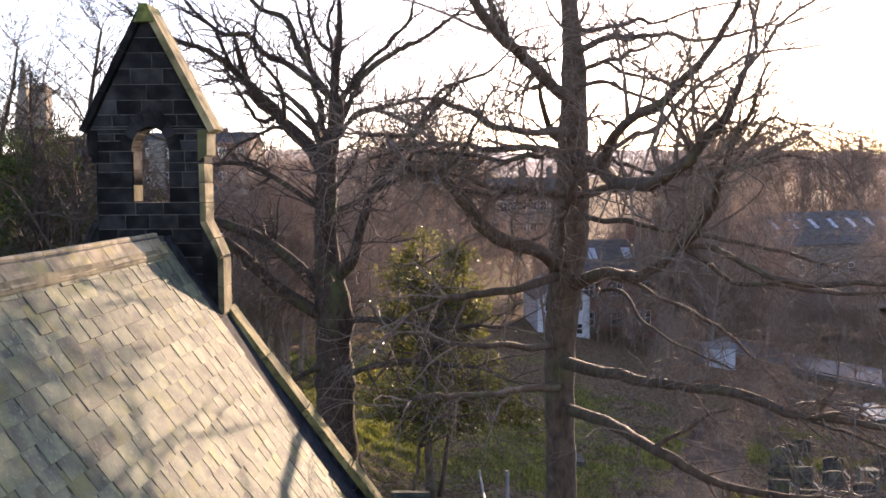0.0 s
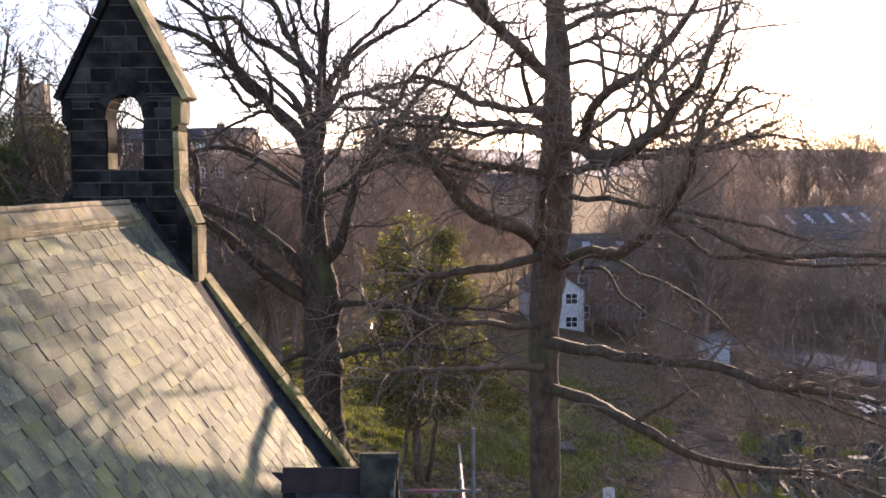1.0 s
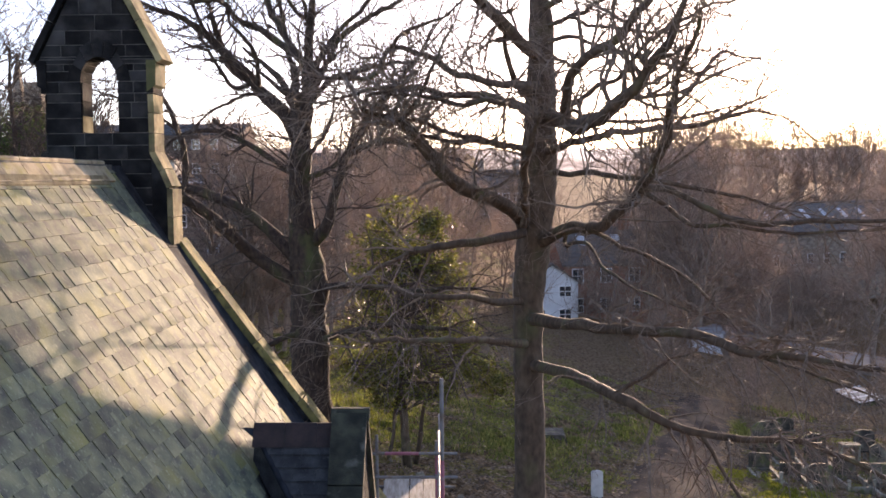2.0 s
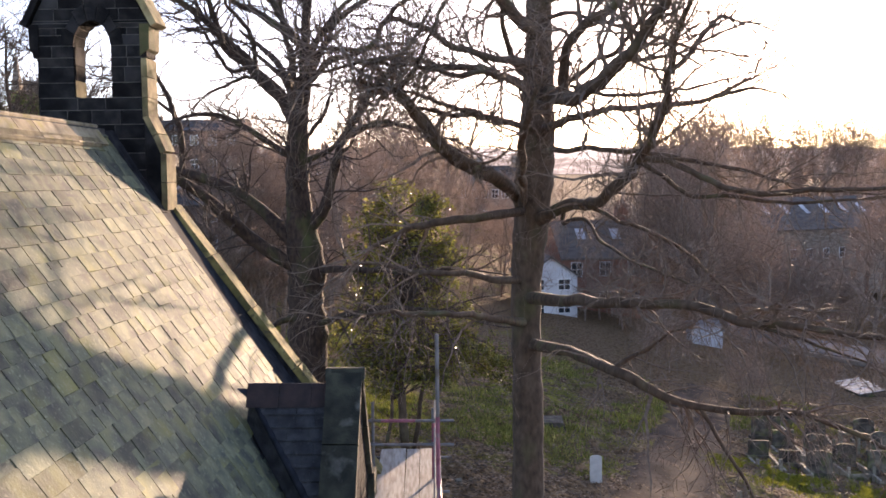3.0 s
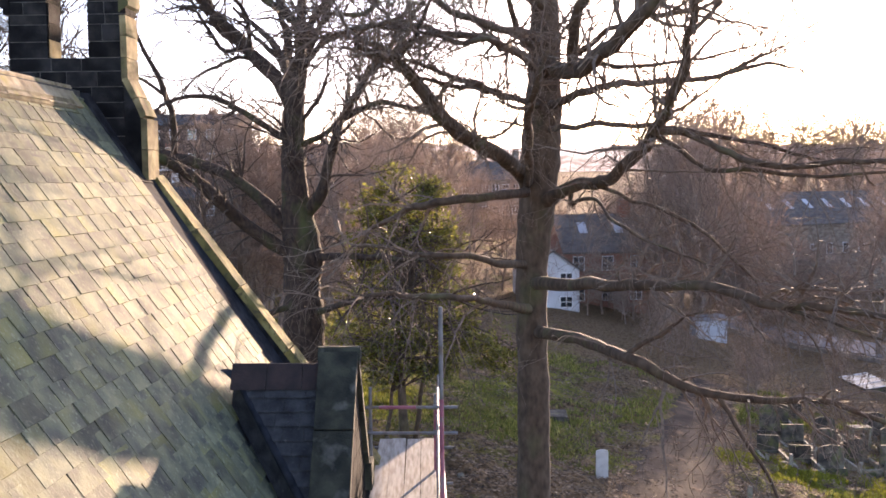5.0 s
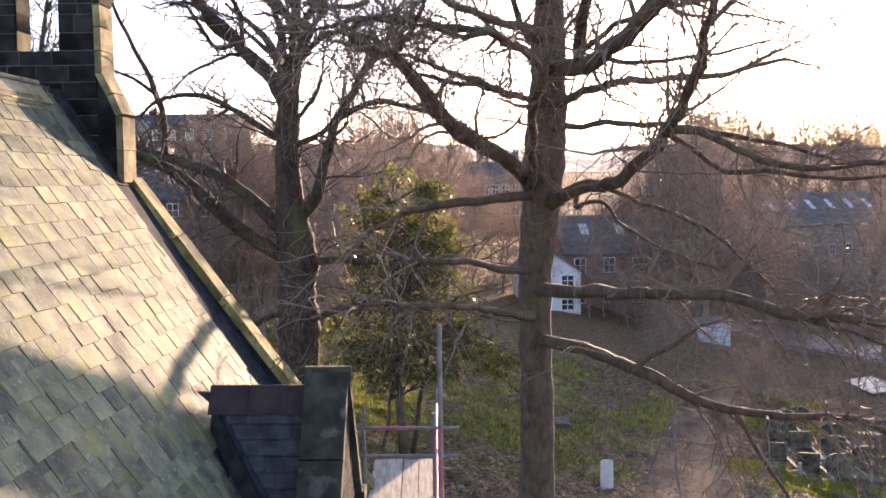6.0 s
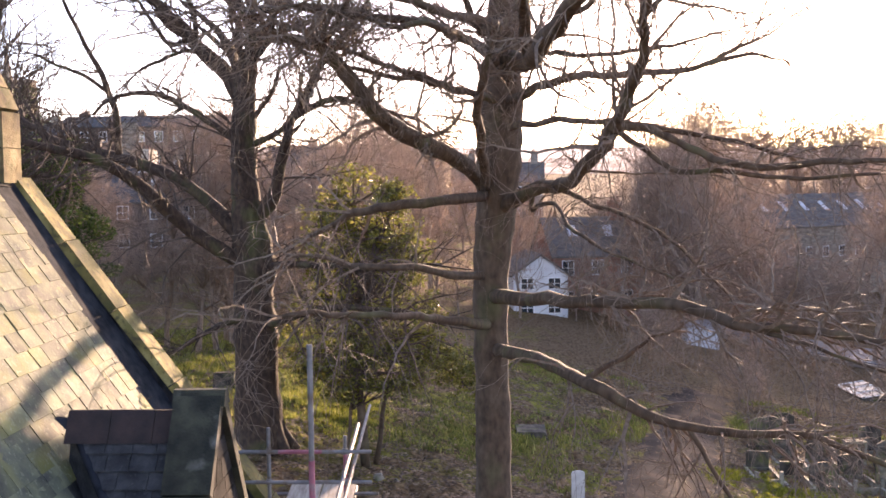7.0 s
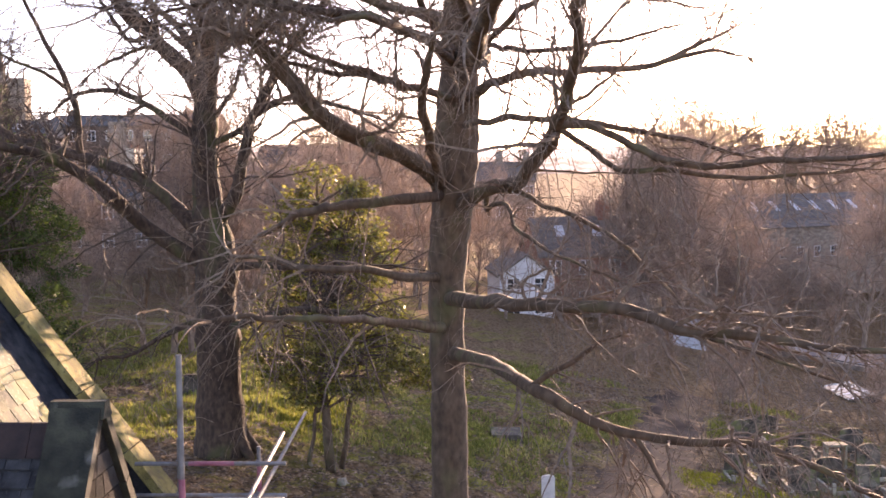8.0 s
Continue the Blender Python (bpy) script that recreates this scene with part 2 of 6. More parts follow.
def ground_material():
    m = bpy.data.materials.new("churchyard_ground")
    m.use_nodes = True
    nt = m.node_tree
    b = nt.nodes["Principled BSDF"]
    tc = nt.nodes.new("ShaderNodeTexCoord")

    def noise_at(scale, detail, low, high):
        n = nt.nodes.new("ShaderNodeTexNoise")
        n.inputs["Scale"].default_value, n.inputs["Detail"].default_value = scale, detail
        nt.links.new(tc.outputs["Object"], n.inputs["Vector"])
        r = nt.nodes.new("ShaderNodeMapRange")
        r.inputs[1].default_value, r.inputs[2].default_value = low, high
        nt.links.new(n.outputs["Fac"], r.inputs[0])
        return r.outputs[0]

    def mix(f, a, c):
        x = nt.nodes.new("ShaderNodeMix")
        x.data_type = "RGBA"
        nt.links.new(f, x.inputs["Factor"])
        for sock, v in (("A", a), ("B", c)):
            if isinstance(v, tuple):
                x.inputs[sock].default_value = (*v, 1)
            else:
                nt.links.new(v, x.inputs[sock])
        return x.outputs["Result"]

    green = mix(noise_at(1.3, 6, 0.35, 0.65), (0.085, 0.095, 0.014), (0.26, 0.245, 0.042))
    brown = mix(noise_at(5.0, 7, 0.35, 0.65), (0.09, 0.056, 0.03), (0.25, 0.165, 0.095))
    # the lower side by the graves and the wood floor are barer
    sep = nt.nodes.new("ShaderNodeSeparateXYZ")
    nt.links.new(tc.outputs["Object"], sep.inputs[0])
    bare = nt.nodes.new("ShaderNodeMapRange")
    bare.inputs[1].default_value, bare.inputs[2].default_value, bare.inputs[4].default_value = 2.0, 9.0, 0.45
    nt.links.new(sep.outputs[0], bare.inputs[0])
    # browner far ground: bare wood floor, plus shade of the houses painted in
    leaf = nt.nodes.new("ShaderNodeMapRange")
    leaf.inputs[1].default_value, leaf.inputs[2].default_value, leaf.inputs[4].default_value = 57.0, 66.0, 0.5
    nt.links.new(sep.outputs[1], leaf.inputs[0])
    near = nt.nodes.new("ShaderNodeMapRange")
    near.inputs[1].default_value, near.inputs[2].default_value, near.inputs[3].default_value, near.inputs[4].default_value = 35.5, 39.5, 0.55, 0.0
    nt.links.new(sep.outputs[1], near.inputs[0])
    sides = nt.nodes.new("ShaderNodeMath")
    nt.links.new(bare.outputs[0], sides.inputs[0])
    nt.links.new(near.outputs[0], sides.inputs[1])
    worn = nt.nodes.new("ShaderNodeMath")
    nt.links.new(sides.outputs[0], worn.inputs[0])
    nt.links.new(leaf.outputs[0], worn.inputs[1])
    both = nt.nodes.new("ShaderNodeMath")
    both.use_clamp = True
    spots = nt.nodes.new("ShaderNodeMath")
    spots.operation = "MAXIMUM"
    nt.links.new(noise_at(0.24, 8, 0.44, 0.6), spots.inputs[0])
    nt.links.new(noise_at(1.15, 8, 0.52, 0.6), spots.inputs[1])
    nt.links.new(spots.outputs[0], both.inputs[0])
    nt.links.new(worn.outputs[0], both.inputs[1])
    col = mix(both.outputs[0], green, brown)
    nt.links.new(col, b.inputs["Base Color"])
    b.inputs["Roughness"].default_value = 0.95
    b.inputs["Specular IOR Level"].default_value = 0.06
    n = nt.nodes.new("ShaderNodeTexNoise")
    n.inputs["Scale"].default_value, n.inputs["Detail"].default_value = 4.0, 9.0
    nt.links.new(tc.outputs["Object"], n.inputs["Vector"])
    bp = nt.nodes.new("ShaderNodeBump")
    bp.inputs["Strength"].default_value, bp.inputs["Distance"].default_value = 1.0, 0.3
    nt.links.new(n.outputs["Fac"], bp.inputs["Height"])
    nt.links.new(bp.outputs[0], b.inputs["Normal"])
    return m


GROUND = ground_material()


def glass_material(name, tint, rough):
    m = bpy.data.materials.new(name)
    m.use_nodes = True
    b = m.node_tree.nodes["Principled BSDF"]
    b.inputs["Base Color"].default_value = (*tint, 1)
    b.inputs["Roughness"].default_value = rough
    b.inputs["Specular IOR Level"].default_value = 0.8
    return m


GLASS = glass_material("window_glass", (0.03, 0.035, 0.04), 0.05)


# emissive hill colours: pale haze is painted in and made to glow
def hazy_backdrop_material(name, low, high, strength, grain):
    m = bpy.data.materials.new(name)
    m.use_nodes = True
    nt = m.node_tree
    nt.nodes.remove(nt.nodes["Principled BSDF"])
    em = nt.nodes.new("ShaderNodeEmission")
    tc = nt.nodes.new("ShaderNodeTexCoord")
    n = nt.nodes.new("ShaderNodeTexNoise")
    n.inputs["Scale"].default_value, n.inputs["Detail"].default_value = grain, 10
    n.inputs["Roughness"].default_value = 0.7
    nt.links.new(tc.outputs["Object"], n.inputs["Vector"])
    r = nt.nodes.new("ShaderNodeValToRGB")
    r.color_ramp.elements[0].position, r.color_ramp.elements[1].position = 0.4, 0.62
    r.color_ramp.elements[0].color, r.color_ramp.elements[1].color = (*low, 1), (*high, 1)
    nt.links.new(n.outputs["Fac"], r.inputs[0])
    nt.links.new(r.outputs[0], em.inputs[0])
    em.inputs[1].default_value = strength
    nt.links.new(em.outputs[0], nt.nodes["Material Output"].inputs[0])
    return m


# ---- building blocks ----
class Shape:
    """Gathers vertices and faces for one mesh."""

    def __init__(self):
        self.v, self.f = [], []

    def hull(self, bottom, top):
        """A closed block between two rings with the same count of corners."""
        n, k = len(bottom), len(self.v)
        self.v += [tuple(p) for p in bottom] + [tuple(p) for p in top]
        self.f.append(tuple(k + i for i in reversed(range(n))))
        self.f.append(tuple(k + n + i for i in range(n)))
        for i in range(n):
            j = (i + 1) % n
            self.f.append((k + i, k + j, k + n + j, k + n + i))
        return self

    def box(self, x0, x1, y0, y1, z0, z1):
        return self.hull([(x0, y0, z0), (x1, y0, z0), (x1, y1, z0), (x0, y1, z0)], [(x0, y0, z1), (x1, y0, z1), (x1, y1, z1), (x0, y1, z1)])

    def tube(self, pts, radii, sides=6, cap=True):
        k0 = len(self.v)
        last = len(pts) - 1
        ref = Vector((0.31, 0.22, 0.92))
        for i, p in enumerate(pts):
            a = (pts[min(i + 1, last)] - pts[max(i - 1, 0)]).normalized()
            u = a.cross(ref)
            if u.length < 0.05:
                u = a.cross(Vector((1, 0, 0)))
            u.normalize()
            w = a.cross(u)
            for s in range(sides):
                g = 2 * math.pi * s / sides
                q = p + (u * math.cos(g) + w * math.sin(g)) * radii[i]
                self.v.append((q.x, q.y, q.z))
        for i in range(last):
            for s in range(sides):
                t = (s + 1) % sides
                a, b = k0 + i * sides, k0 + (i + 1) * sides
                self.f.append((a + s, a + t, b + t, b + s))
        if cap:
            self.f.append(tuple(k0 + s for s in reversed(range(sides))))
            self.f.append(tuple(k0 + last * sides + s for s in range(sides)))
        return self

    def mesh(self, name, smooth=False):
        me = bpy.data.meshes.new(name)
        me.from_pydata(self.v, [], self.f)
        if smooth:
            me.polygons.foreach_set("use_smooth", [True] * len(me.polygons))
        me.update()
        return me


def part(name, shape, mat, parent, label="", smooth=False, m=None):
    """One mesh object under a thing or a part. shape: a Shape or a mesh to share."""
    me = shape.mesh(name, smooth) if isinstance(shape, Shape) else shape
    if not me.materials:
        me.materials.append(mat)
    ob = new(name, me)
    ob.parent = parent
    if m is not None:
        ob.matrix_basis = m
    if label:
        tagged(ob, label)
    return ob


def thing(name, label, category, group="", kind="", at=(0, 0, 0)):
    ob = new(name)
    ob.location = at
    return tagged(ob, label, category, group, kind)


# ---- ground ----
def level(x, y):
    """Height of the churchyard slope, the valley floor and the far rise."""
    if x < -4:
        z = 1.98 - 0.012 * (-4 - x)
    elif x < 6:
        z = 1.98 - 0.255 * (x + 4)
    else:
        z = -0.57 - 0.2 * (x - 6)
    z = max(z, -2.7 - 0.1 * max(0.0, min(y, 72) - 50))
    z -= 0.018 * max(0.0, min(y, 60) - 32) * (1 if x < 2 else max(0.0, 1 - (x - 2) / 6))
    far = max(0.0, y - 95)
    left = 1 / (1 + math.exp(max(-40, min(40, (x - 5) / 12))))
    z += left * min(14, 0.16 * far) - (1 - left) * min(3, 0.03 * far)
    reach = math.hypot(x, y)
    z += max(0.0, reach - 420) * 0.03
    return z


TRACK = [(3.8, 22.0), (6.4, 32.0), (9.1, 42.0), (11.9, 52.0), (13.6, 58.0), (15.4, 64.0)]


def off_track(x, y):
    """Distance from the trodden path."""
    best = 99.0
    for (ax, ay), (bx, by) in zip(TRACK, TRACK[1:]):
        dx, dy = bx - ax, by - ay
        t = max(0.0, min(1.0, ((x - ax) * dx + (y - ay) * dy) / (dx * dx + dy * dy)))
        best = min(best, math.hypot(x - ax - t * dx, y - ay - t * dy))
    return best


def ground_z(x, y):
    """The ground with its lumps and hollows."""
    if not (-30 < x < 40 and 10 < y < 80):
        return level(x, y)
    lump = 0.26 * noise.noise(Vector((x * 0.4, y * 0.4, 0))) + 0.19 * noise.noise(Vector((x * 1.1, y * 1.1, 3))) + 0.13 * noise.noise(Vector((x * 2.4, y * 2.4, 5)))
    return level(x, y) + lump * min(1.0, 0.15 + max(0.0, off_track(x, y) - 1.3) * 0.8)


def build_ground():
    def axis(low, high, step, reach):
        mid = list(np.arange(low, high + 0.01, step))
        a, d = [], step
        v = low
        while v > -reach:
            d *= 1.35
            v -= d
            a.append(v)
        b, d, v = [], step, high
        while v < reach:
            d *= 1.35
            v += d
            b.append(v)
        return a[::-1] + mid + b

    xs, ys = axis(-13, 21, 0.18, 2600), axis(25, 64, 0.18, 2600)
    s = Shape()
    for y in ys:
        for x in xs:
            s.v.append((x, y, ground_z(x, y)))
    w = len(xs)
    for j in range(len(ys) - 1):
        for i in range(w - 1):
            k = j * w + i
            s.f.append((k, k + 1, k + w + 1, k + w))
    g = part("ground", s, GROUND, None, smooth=True)
    tagged(g, "uneven churchyard grass with brown leaf litter sloping downhill", "ground", kind="structure")


build_ground()


def hills(name, radius, base, tall, seed, mat, label):
    """A ring of distant hillside whose material carries painted, glowing haze."""
    s = Shape()
    n = 700
    for i in range(n + 1):
        a = math.radians(-75 + 150 * i / n)
        h = tall * (0.75 + 0.3 * noise.fractal(Vector((a * 2.2, seed, 0)), 1.0, 2.0, 5) + 0.06 * noise.fractal(Vector((a * 40, seed, 3)), 0.6, 2.0, 5))
        s.v += [(radius * math.sin(a), radius * math.cos(a), base), (radius * 1.2 * math.sin(a), radius * 1.2 * math.cos(a), h)]
    for i in range(n):
        s.f.append((2 * i, 2 * i + 2, 2 * i + 3, 2 * i + 1))
    tagged(part(name, s, mat, None, smooth=True), label, "backdrop", kind="structure")


hills("backdrop_far", 1900, -10, 105, 2.0, hazy_backdrop_material("far_hills_haze_glow", (0.62, 0.56, 0.54), (0.84, 0.78, 0.75), 0.55, 0.02), "wooded hills far across the valley, pale haze painted in and glowing")
hills("backdrop_near", 1100, -10, 48, 8.0, hazy_backdrop_material("near_hills_haze_glow", (0.34, 0.29, 0.275), (0.72, 0.64, 0.6), 0.45, 0.05), "brown hillside town across the valley, haze painted in and glowing")

# ---- chapel ----
SLOPE = math.atan(1 / 0.68)
RX, RZ = -4.58, 11.08  # ridge line of the slates
CS, SN = math.cos(SLOPE), math.sin(SLOPE)
Y0, Y1 = -3.0, 17.0
EAVE = 7.1  # slope length from ridge to eaves


def on_slope(s, y, h=0.0):
    """A place s metres down the slope from the ridge and h metres off it."""
    return Vector((RX + s * CS + h * SN, y, RZ - s * SN + h * CS))


chapel = thing("chapel", "old stone chapel with steep stone-slate roof and bellcote", "chapel")
ex, ez = RX + EAVE * CS, RZ - EAVE * SN
left_ex = 2 * RX - ex
G0 = 0.6
s = Shape().box(ex - 0.5, ex - 0.06, Y0, Y1, G0, ez + 0.1)
part("side_wall", s, SOOT, chapel, "soot-darkened coursed sandstone wall")
s = Shape().box(left_ex + 0.06, left_ex + 0.5, Y0, Y1, G0, ez + 0.1)
part("side_wall", s, SOOT, chapel, "soot-darkened coursed sandstone wall")


def gable(y0, y1, rise):
    s = Shape()
    ring = [(left_ex + 0.02, G0), (ex - 0.02, G0), (ex - 0.02, ez + rise), (RX, RZ + rise), (left_ex + 0.02, ez + rise)]
    s.hull([(x, y0, z) for x, z in ring], [(x, y1, z) for x, z in ring])
    return s


part("gable_wall", gable(17.03, 17.47, 0.0), SOOT, chapel, "sooty sandstone gable wall")
part("gable_wall", gable(Y0 - 0.45, Y0 - 0.01, 0.16), SOOT, chapel, "sooty sandstone gable wall")
# decks under the slates
deck = Shape()
deck.hull([on_slope(0, Y0, -0.12), on_slope(EAVE, Y0, -0.12), on_slope(EAVE, Y1, -0.12), on_slope(0, Y1, -0.12)], [on_slope(0, Y0, -0.01), on_slope(EAVE, Y0, -0.01), on_slope(EAVE, Y1, -0.01), on_slope(0, Y1, -0.01)])
roof = part("roof_slope", deck, DARKSLATE, chapel, "stone-slate roof slope with patchy lichen")


def mirror(p):
    return (2 * RX - p[0], p[1], p[2])


deck = Shape()
deck.hull([mirror(on_slope(0, Y0, 0.04)), mirror(on_slope(0, Y1, 0.04)), mirror(on_slope(EAVE, Y1, 0.04)), mirror(on_slope(EAVE, Y0, 0.04))][::-1], [mirror(on_slope(0, Y0, -0.12)), mirror(on_slope(0, Y1, -0.12)), mirror(on_slope(EAVE, Y1, -0.12)), mirror(on_slope(EAVE, Y0, -0.12))][::-1])
part("roof_slope", deck, SLATE_FAR, chapel, "stone-slate roof slope")

# coping stones down the gable, standing proud of the slates
CY0, CY1 = 17.0, 17.48


def proud(s0):
    """Height of the coping's top over the slope; it lifts a little towards the eaves."""
    return 0.07 + 0.045 * (s0 - 1.4)


# the shade on the upstand's inner face is in its dark colour
coping = part("coping", Shape().hull([on_slope(1.0, CY0 + 0.04, -0.12), on_slope(7.2, CY0 + 0.04, -0.12), on_slope(7.2, CY1 - 0.04, -0.12), on_slope(1.0, CY1 - 0.04, -0.12)], [on_slope(1.0, CY0 + 0.04, proud(1.0) - 0.07), on_slope(7.2, CY0 + 0.04, proud(7.2) - 0.07), on_slope(7.2, CY1 - 0.04, proud(7.2) - 0.07), on_slope(1.0, CY1 - 0.04, proud(1.0) - 0.07)]), SHADEFILLET, chapel, "upstand under the coping, darkened to carry shade")
s0 = 1.42
lengths = random.Random(3)
while s0 < 7.2:
    ln = lengths.uniform(0.9, 1.35)
    st = Shape()
    lift = lengths.uniform(0.004, 0.02)
    a, b = s0, min(7.35, s0 + ln - 0.014)
    st.hull([on_slope(a, CY0, proud(a) - 0.1), on_slope(b, CY0, proud(b) - 0.1), on_slope(b, CY1 + 0.02, proud(b) - 0.1), on_slope(a, CY1 + 0.02, proud(a) - 0.1)], [on_slope(a, CY0 + 0.02, proud(a) + lift), on_slope(b, CY0 + 0.02, proud(b)), on_slope(b, CY1, proud(b) - 0.01), on_slope(a, CY1, proud(a) - 0.01 + lift)])
    part("coping_stone", st, COPING, coping)
    s0 += ln
# lead gutter between the slates and the coping
st = Shape().hull([on_slope(0.9, 16.3, -0.012), on_slope(7.1, 16.3, -0.012), on_slope(7.1, 17.03, -0.012), on_slope(0.9, 17.03, -0.012)], [on_slope(0.9, 16.3, 0.002), on_slope(7.1, 16.3, 0.002), on_slope(7.1, 17.03, 0.03), on_slope(0.9, 17.03, 0.03)])
part("gutter_lead", st, DARKLEAD, chapel, "dark lead secret gutter along the coping")
# ridge tiles
ridge = part("ridge", Shape().box(RX - 0.06, RX + 0.06, Y0, 16.3, RZ - 0.1, RZ + 0.05), MORTAR, chapel)
st = Shape()
prof = [(0.0, 0.105), (0.035, 0.1), (0.05, 0.075), (0.045, 0.045), (0.215, -0.2), (0.185, -0.225), (0.0, 0.02), (-0.185, -0.225), (-0.215, -0.2), (-0.045, 0.045), (-0.05, 0.075), (-0.035, 0.1)]
st.hull([(x, 0, z) for x, z in prof[::-1]], [(x, 0.58, z) for x, z in prof[::-1]])
tile = st.mesh("ridge_tile")
y = Y0
while y < 15.7:
    part("ridge_tile", tile, RIDGESTONE, ridge, m=pose(RX + lengths.uniform(-0.006, 0.006), y, RZ + lengths.uniform(-0.004, 0.006), 0, lengths.uniform(-1.2, 1.2), lengths.uniform(-0.8, 0.8)))
    y += 0.595
st = Shape()
for sg in (1, -1):
    q = [on_slope(0.2, Y0, 0.03), on_slope(0.335, Y0, 0.03), on_slope(0.32, Y0, 0.05), on_slope(0.2, Y0, 0.085)]
    q = [(RX + sg * (p.x - RX), p.z) for p in q]
    if sg > 0:
        q = q[::-1]
    st.hull([(x, Y0, z) for x, z in q], [(x, 15.72, z) for x, z in q])
part("bedding", st, BEDDING, ridge, "mossy mortar bedding under the ridge tiles")

# ---- bellcote ----
BX, BY0, BY1 = -4.78, 16.47, 16.95
OX = BX + 0.035  # middle of the bell opening


def half(z):
    """Half width of the bellcote at a height."""
    if z > 12.74:
        return max(0.0, 0.91 * (14.50 - z) / 1.76)
    if z > 12.24:
        return 0.88
    return 0.80 + 0.01 * (12.24 - z)


def lancet(z):
    """Half width of the bell opening, 0 outside it."""
    if z < 11.63 or z > 12.8:
        return 0.0
    if z < 12.42:
        return 0.285
    return 0.285 * math.sqrt(max(0.0, 1 - ((z - 12.42) / 0.38) ** 2))


bellcote = part("bellcote", Shape(), SOOT, chapel, "blackened sandstone gabled bellcote with open lancet", m=Matrix.Translation((0.6, 0.4, 11.6)) @ Matrix.Scale(1.012, 4) @ Matrix.Translation((-0.6, -0.4, -11.6)))
core = Shape()


def panel(s, z0, z1, x00, x01, x10, x11, y0, y1):
    """A block whose ends slope: x from x00 to x01 below and from x10 to x11 above."""
    s.hull([(x00, y0, z0), (x01, y0, z0), (x01, y1, z0), (x00, y1, z0)], [(x10, y0, z1), (x11, y0, z1), (x11, y1, z1), (x10, y1, z1)])


br = random.Random(11)
zs = [10.3, 10.52, 10.78, 11.0, 11.22, 11.44, 11.63, 11.86, 12.1, 12.24, 12.42, 12.58, 12.69, 12.76, 12.8, 12.98, 13.2, 13.44, 13.68, 13.92, 14.15, 14.38]
blocks = Shape()
for z0, z1 in zip(zs, zs[1:]):
    h0, h1 = half(z0 + 0.001), half(z1 - 0.001)
    o0, o1 = lancet(z0 + 0.001), lancet(z1 - 0.001)
    runs = [(-1, 1)] if o0 == 0 else [(-1, 0), (0, 1)]
    for side in runs:
        if side == (-1, 1):
            e0, e1 = (BX - h0, BX + h0), (BX - h1, BX + h1)
        elif side == (-1, 0):
            e0, e1 = (BX - h0, OX - o0), (BX - h1, OX - o1)
        else:
            e0, e1 = (OX + o0, BX + h0), (OX + o1, BX + h1)
        panel(core, z0, z1, e0[0] + 0.012, e0[1] - 0.012, e1[0] + 0.012, e1[1] - 0.012, BY0 + 0.004, BY1 - 0.004)
        if z1 - z0 < 0.1:
            cuts = [0, 1]
        else:
            n = max(1, round((e0[1] - e0[0]) / br.uniform(0.3, 0.55)))
            cuts = [0] + sorted(min(0.99, max(0.01, (i + br.uniform(-0.25, 0.25)) / n)) for i in range(1, n)) + [1]
        for c0, c1 in zip(cuts, cuts[1:]):
            st = Shape()
            mid = lambda c: e0[0] + (e0[1] - e0[0]) * c
            lx = lambda e, c: e[0] if c == 0 else e[1] if c == 1 else min(max(mid(c), e[0] + 0.02), e[1] - 0.02)
            j = 0.006
            p = br.uniform(0, 0.008)
            panel(st, z0 + j, z1 - j, lx(e0, c0) + j, lx(e0, c1) - j, lx(e1, c0) + j, lx(e1, c1) - j, BY0 - p, BY1 + p)
            part("block", st, SOOT, bellcote)
tagged(part("mortar_core", core, MORTAR, bellcote), kind="stuff")
# arch stones round the head of the opening
for k in range(7):
    a0, a1 = math.pi * (k + 0.04) / 7, math.pi * (k + 0.96) / 7
    q = [(OX + r * math.cos(a), 12.42 + r * 1.32 * math.sin(a)) for r, a in ((0.29, a0), (0.45 if k % 2 else 0.49, a0), (0.45 if k % 2 else 0.49, a1), (0.29, a1))][::-1]
    part("voussoir", Shape().hull([(x, BY0 - 0.016, z) for x, z in q], [(x, BY0 + 0.08, z) for x, z in q]), SOOT, bellcote)
# lining stones of the jamb; the lowest is painted pale as if sunlit
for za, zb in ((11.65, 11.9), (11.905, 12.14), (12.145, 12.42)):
    part("jamb_stone", Shape().box(OX - 0.28, OX - 0.272, BY0 + 0.03, BY1 - 0.03, za, zb), SUNEDGE if za < 11.9 else SOOT, bellcote)
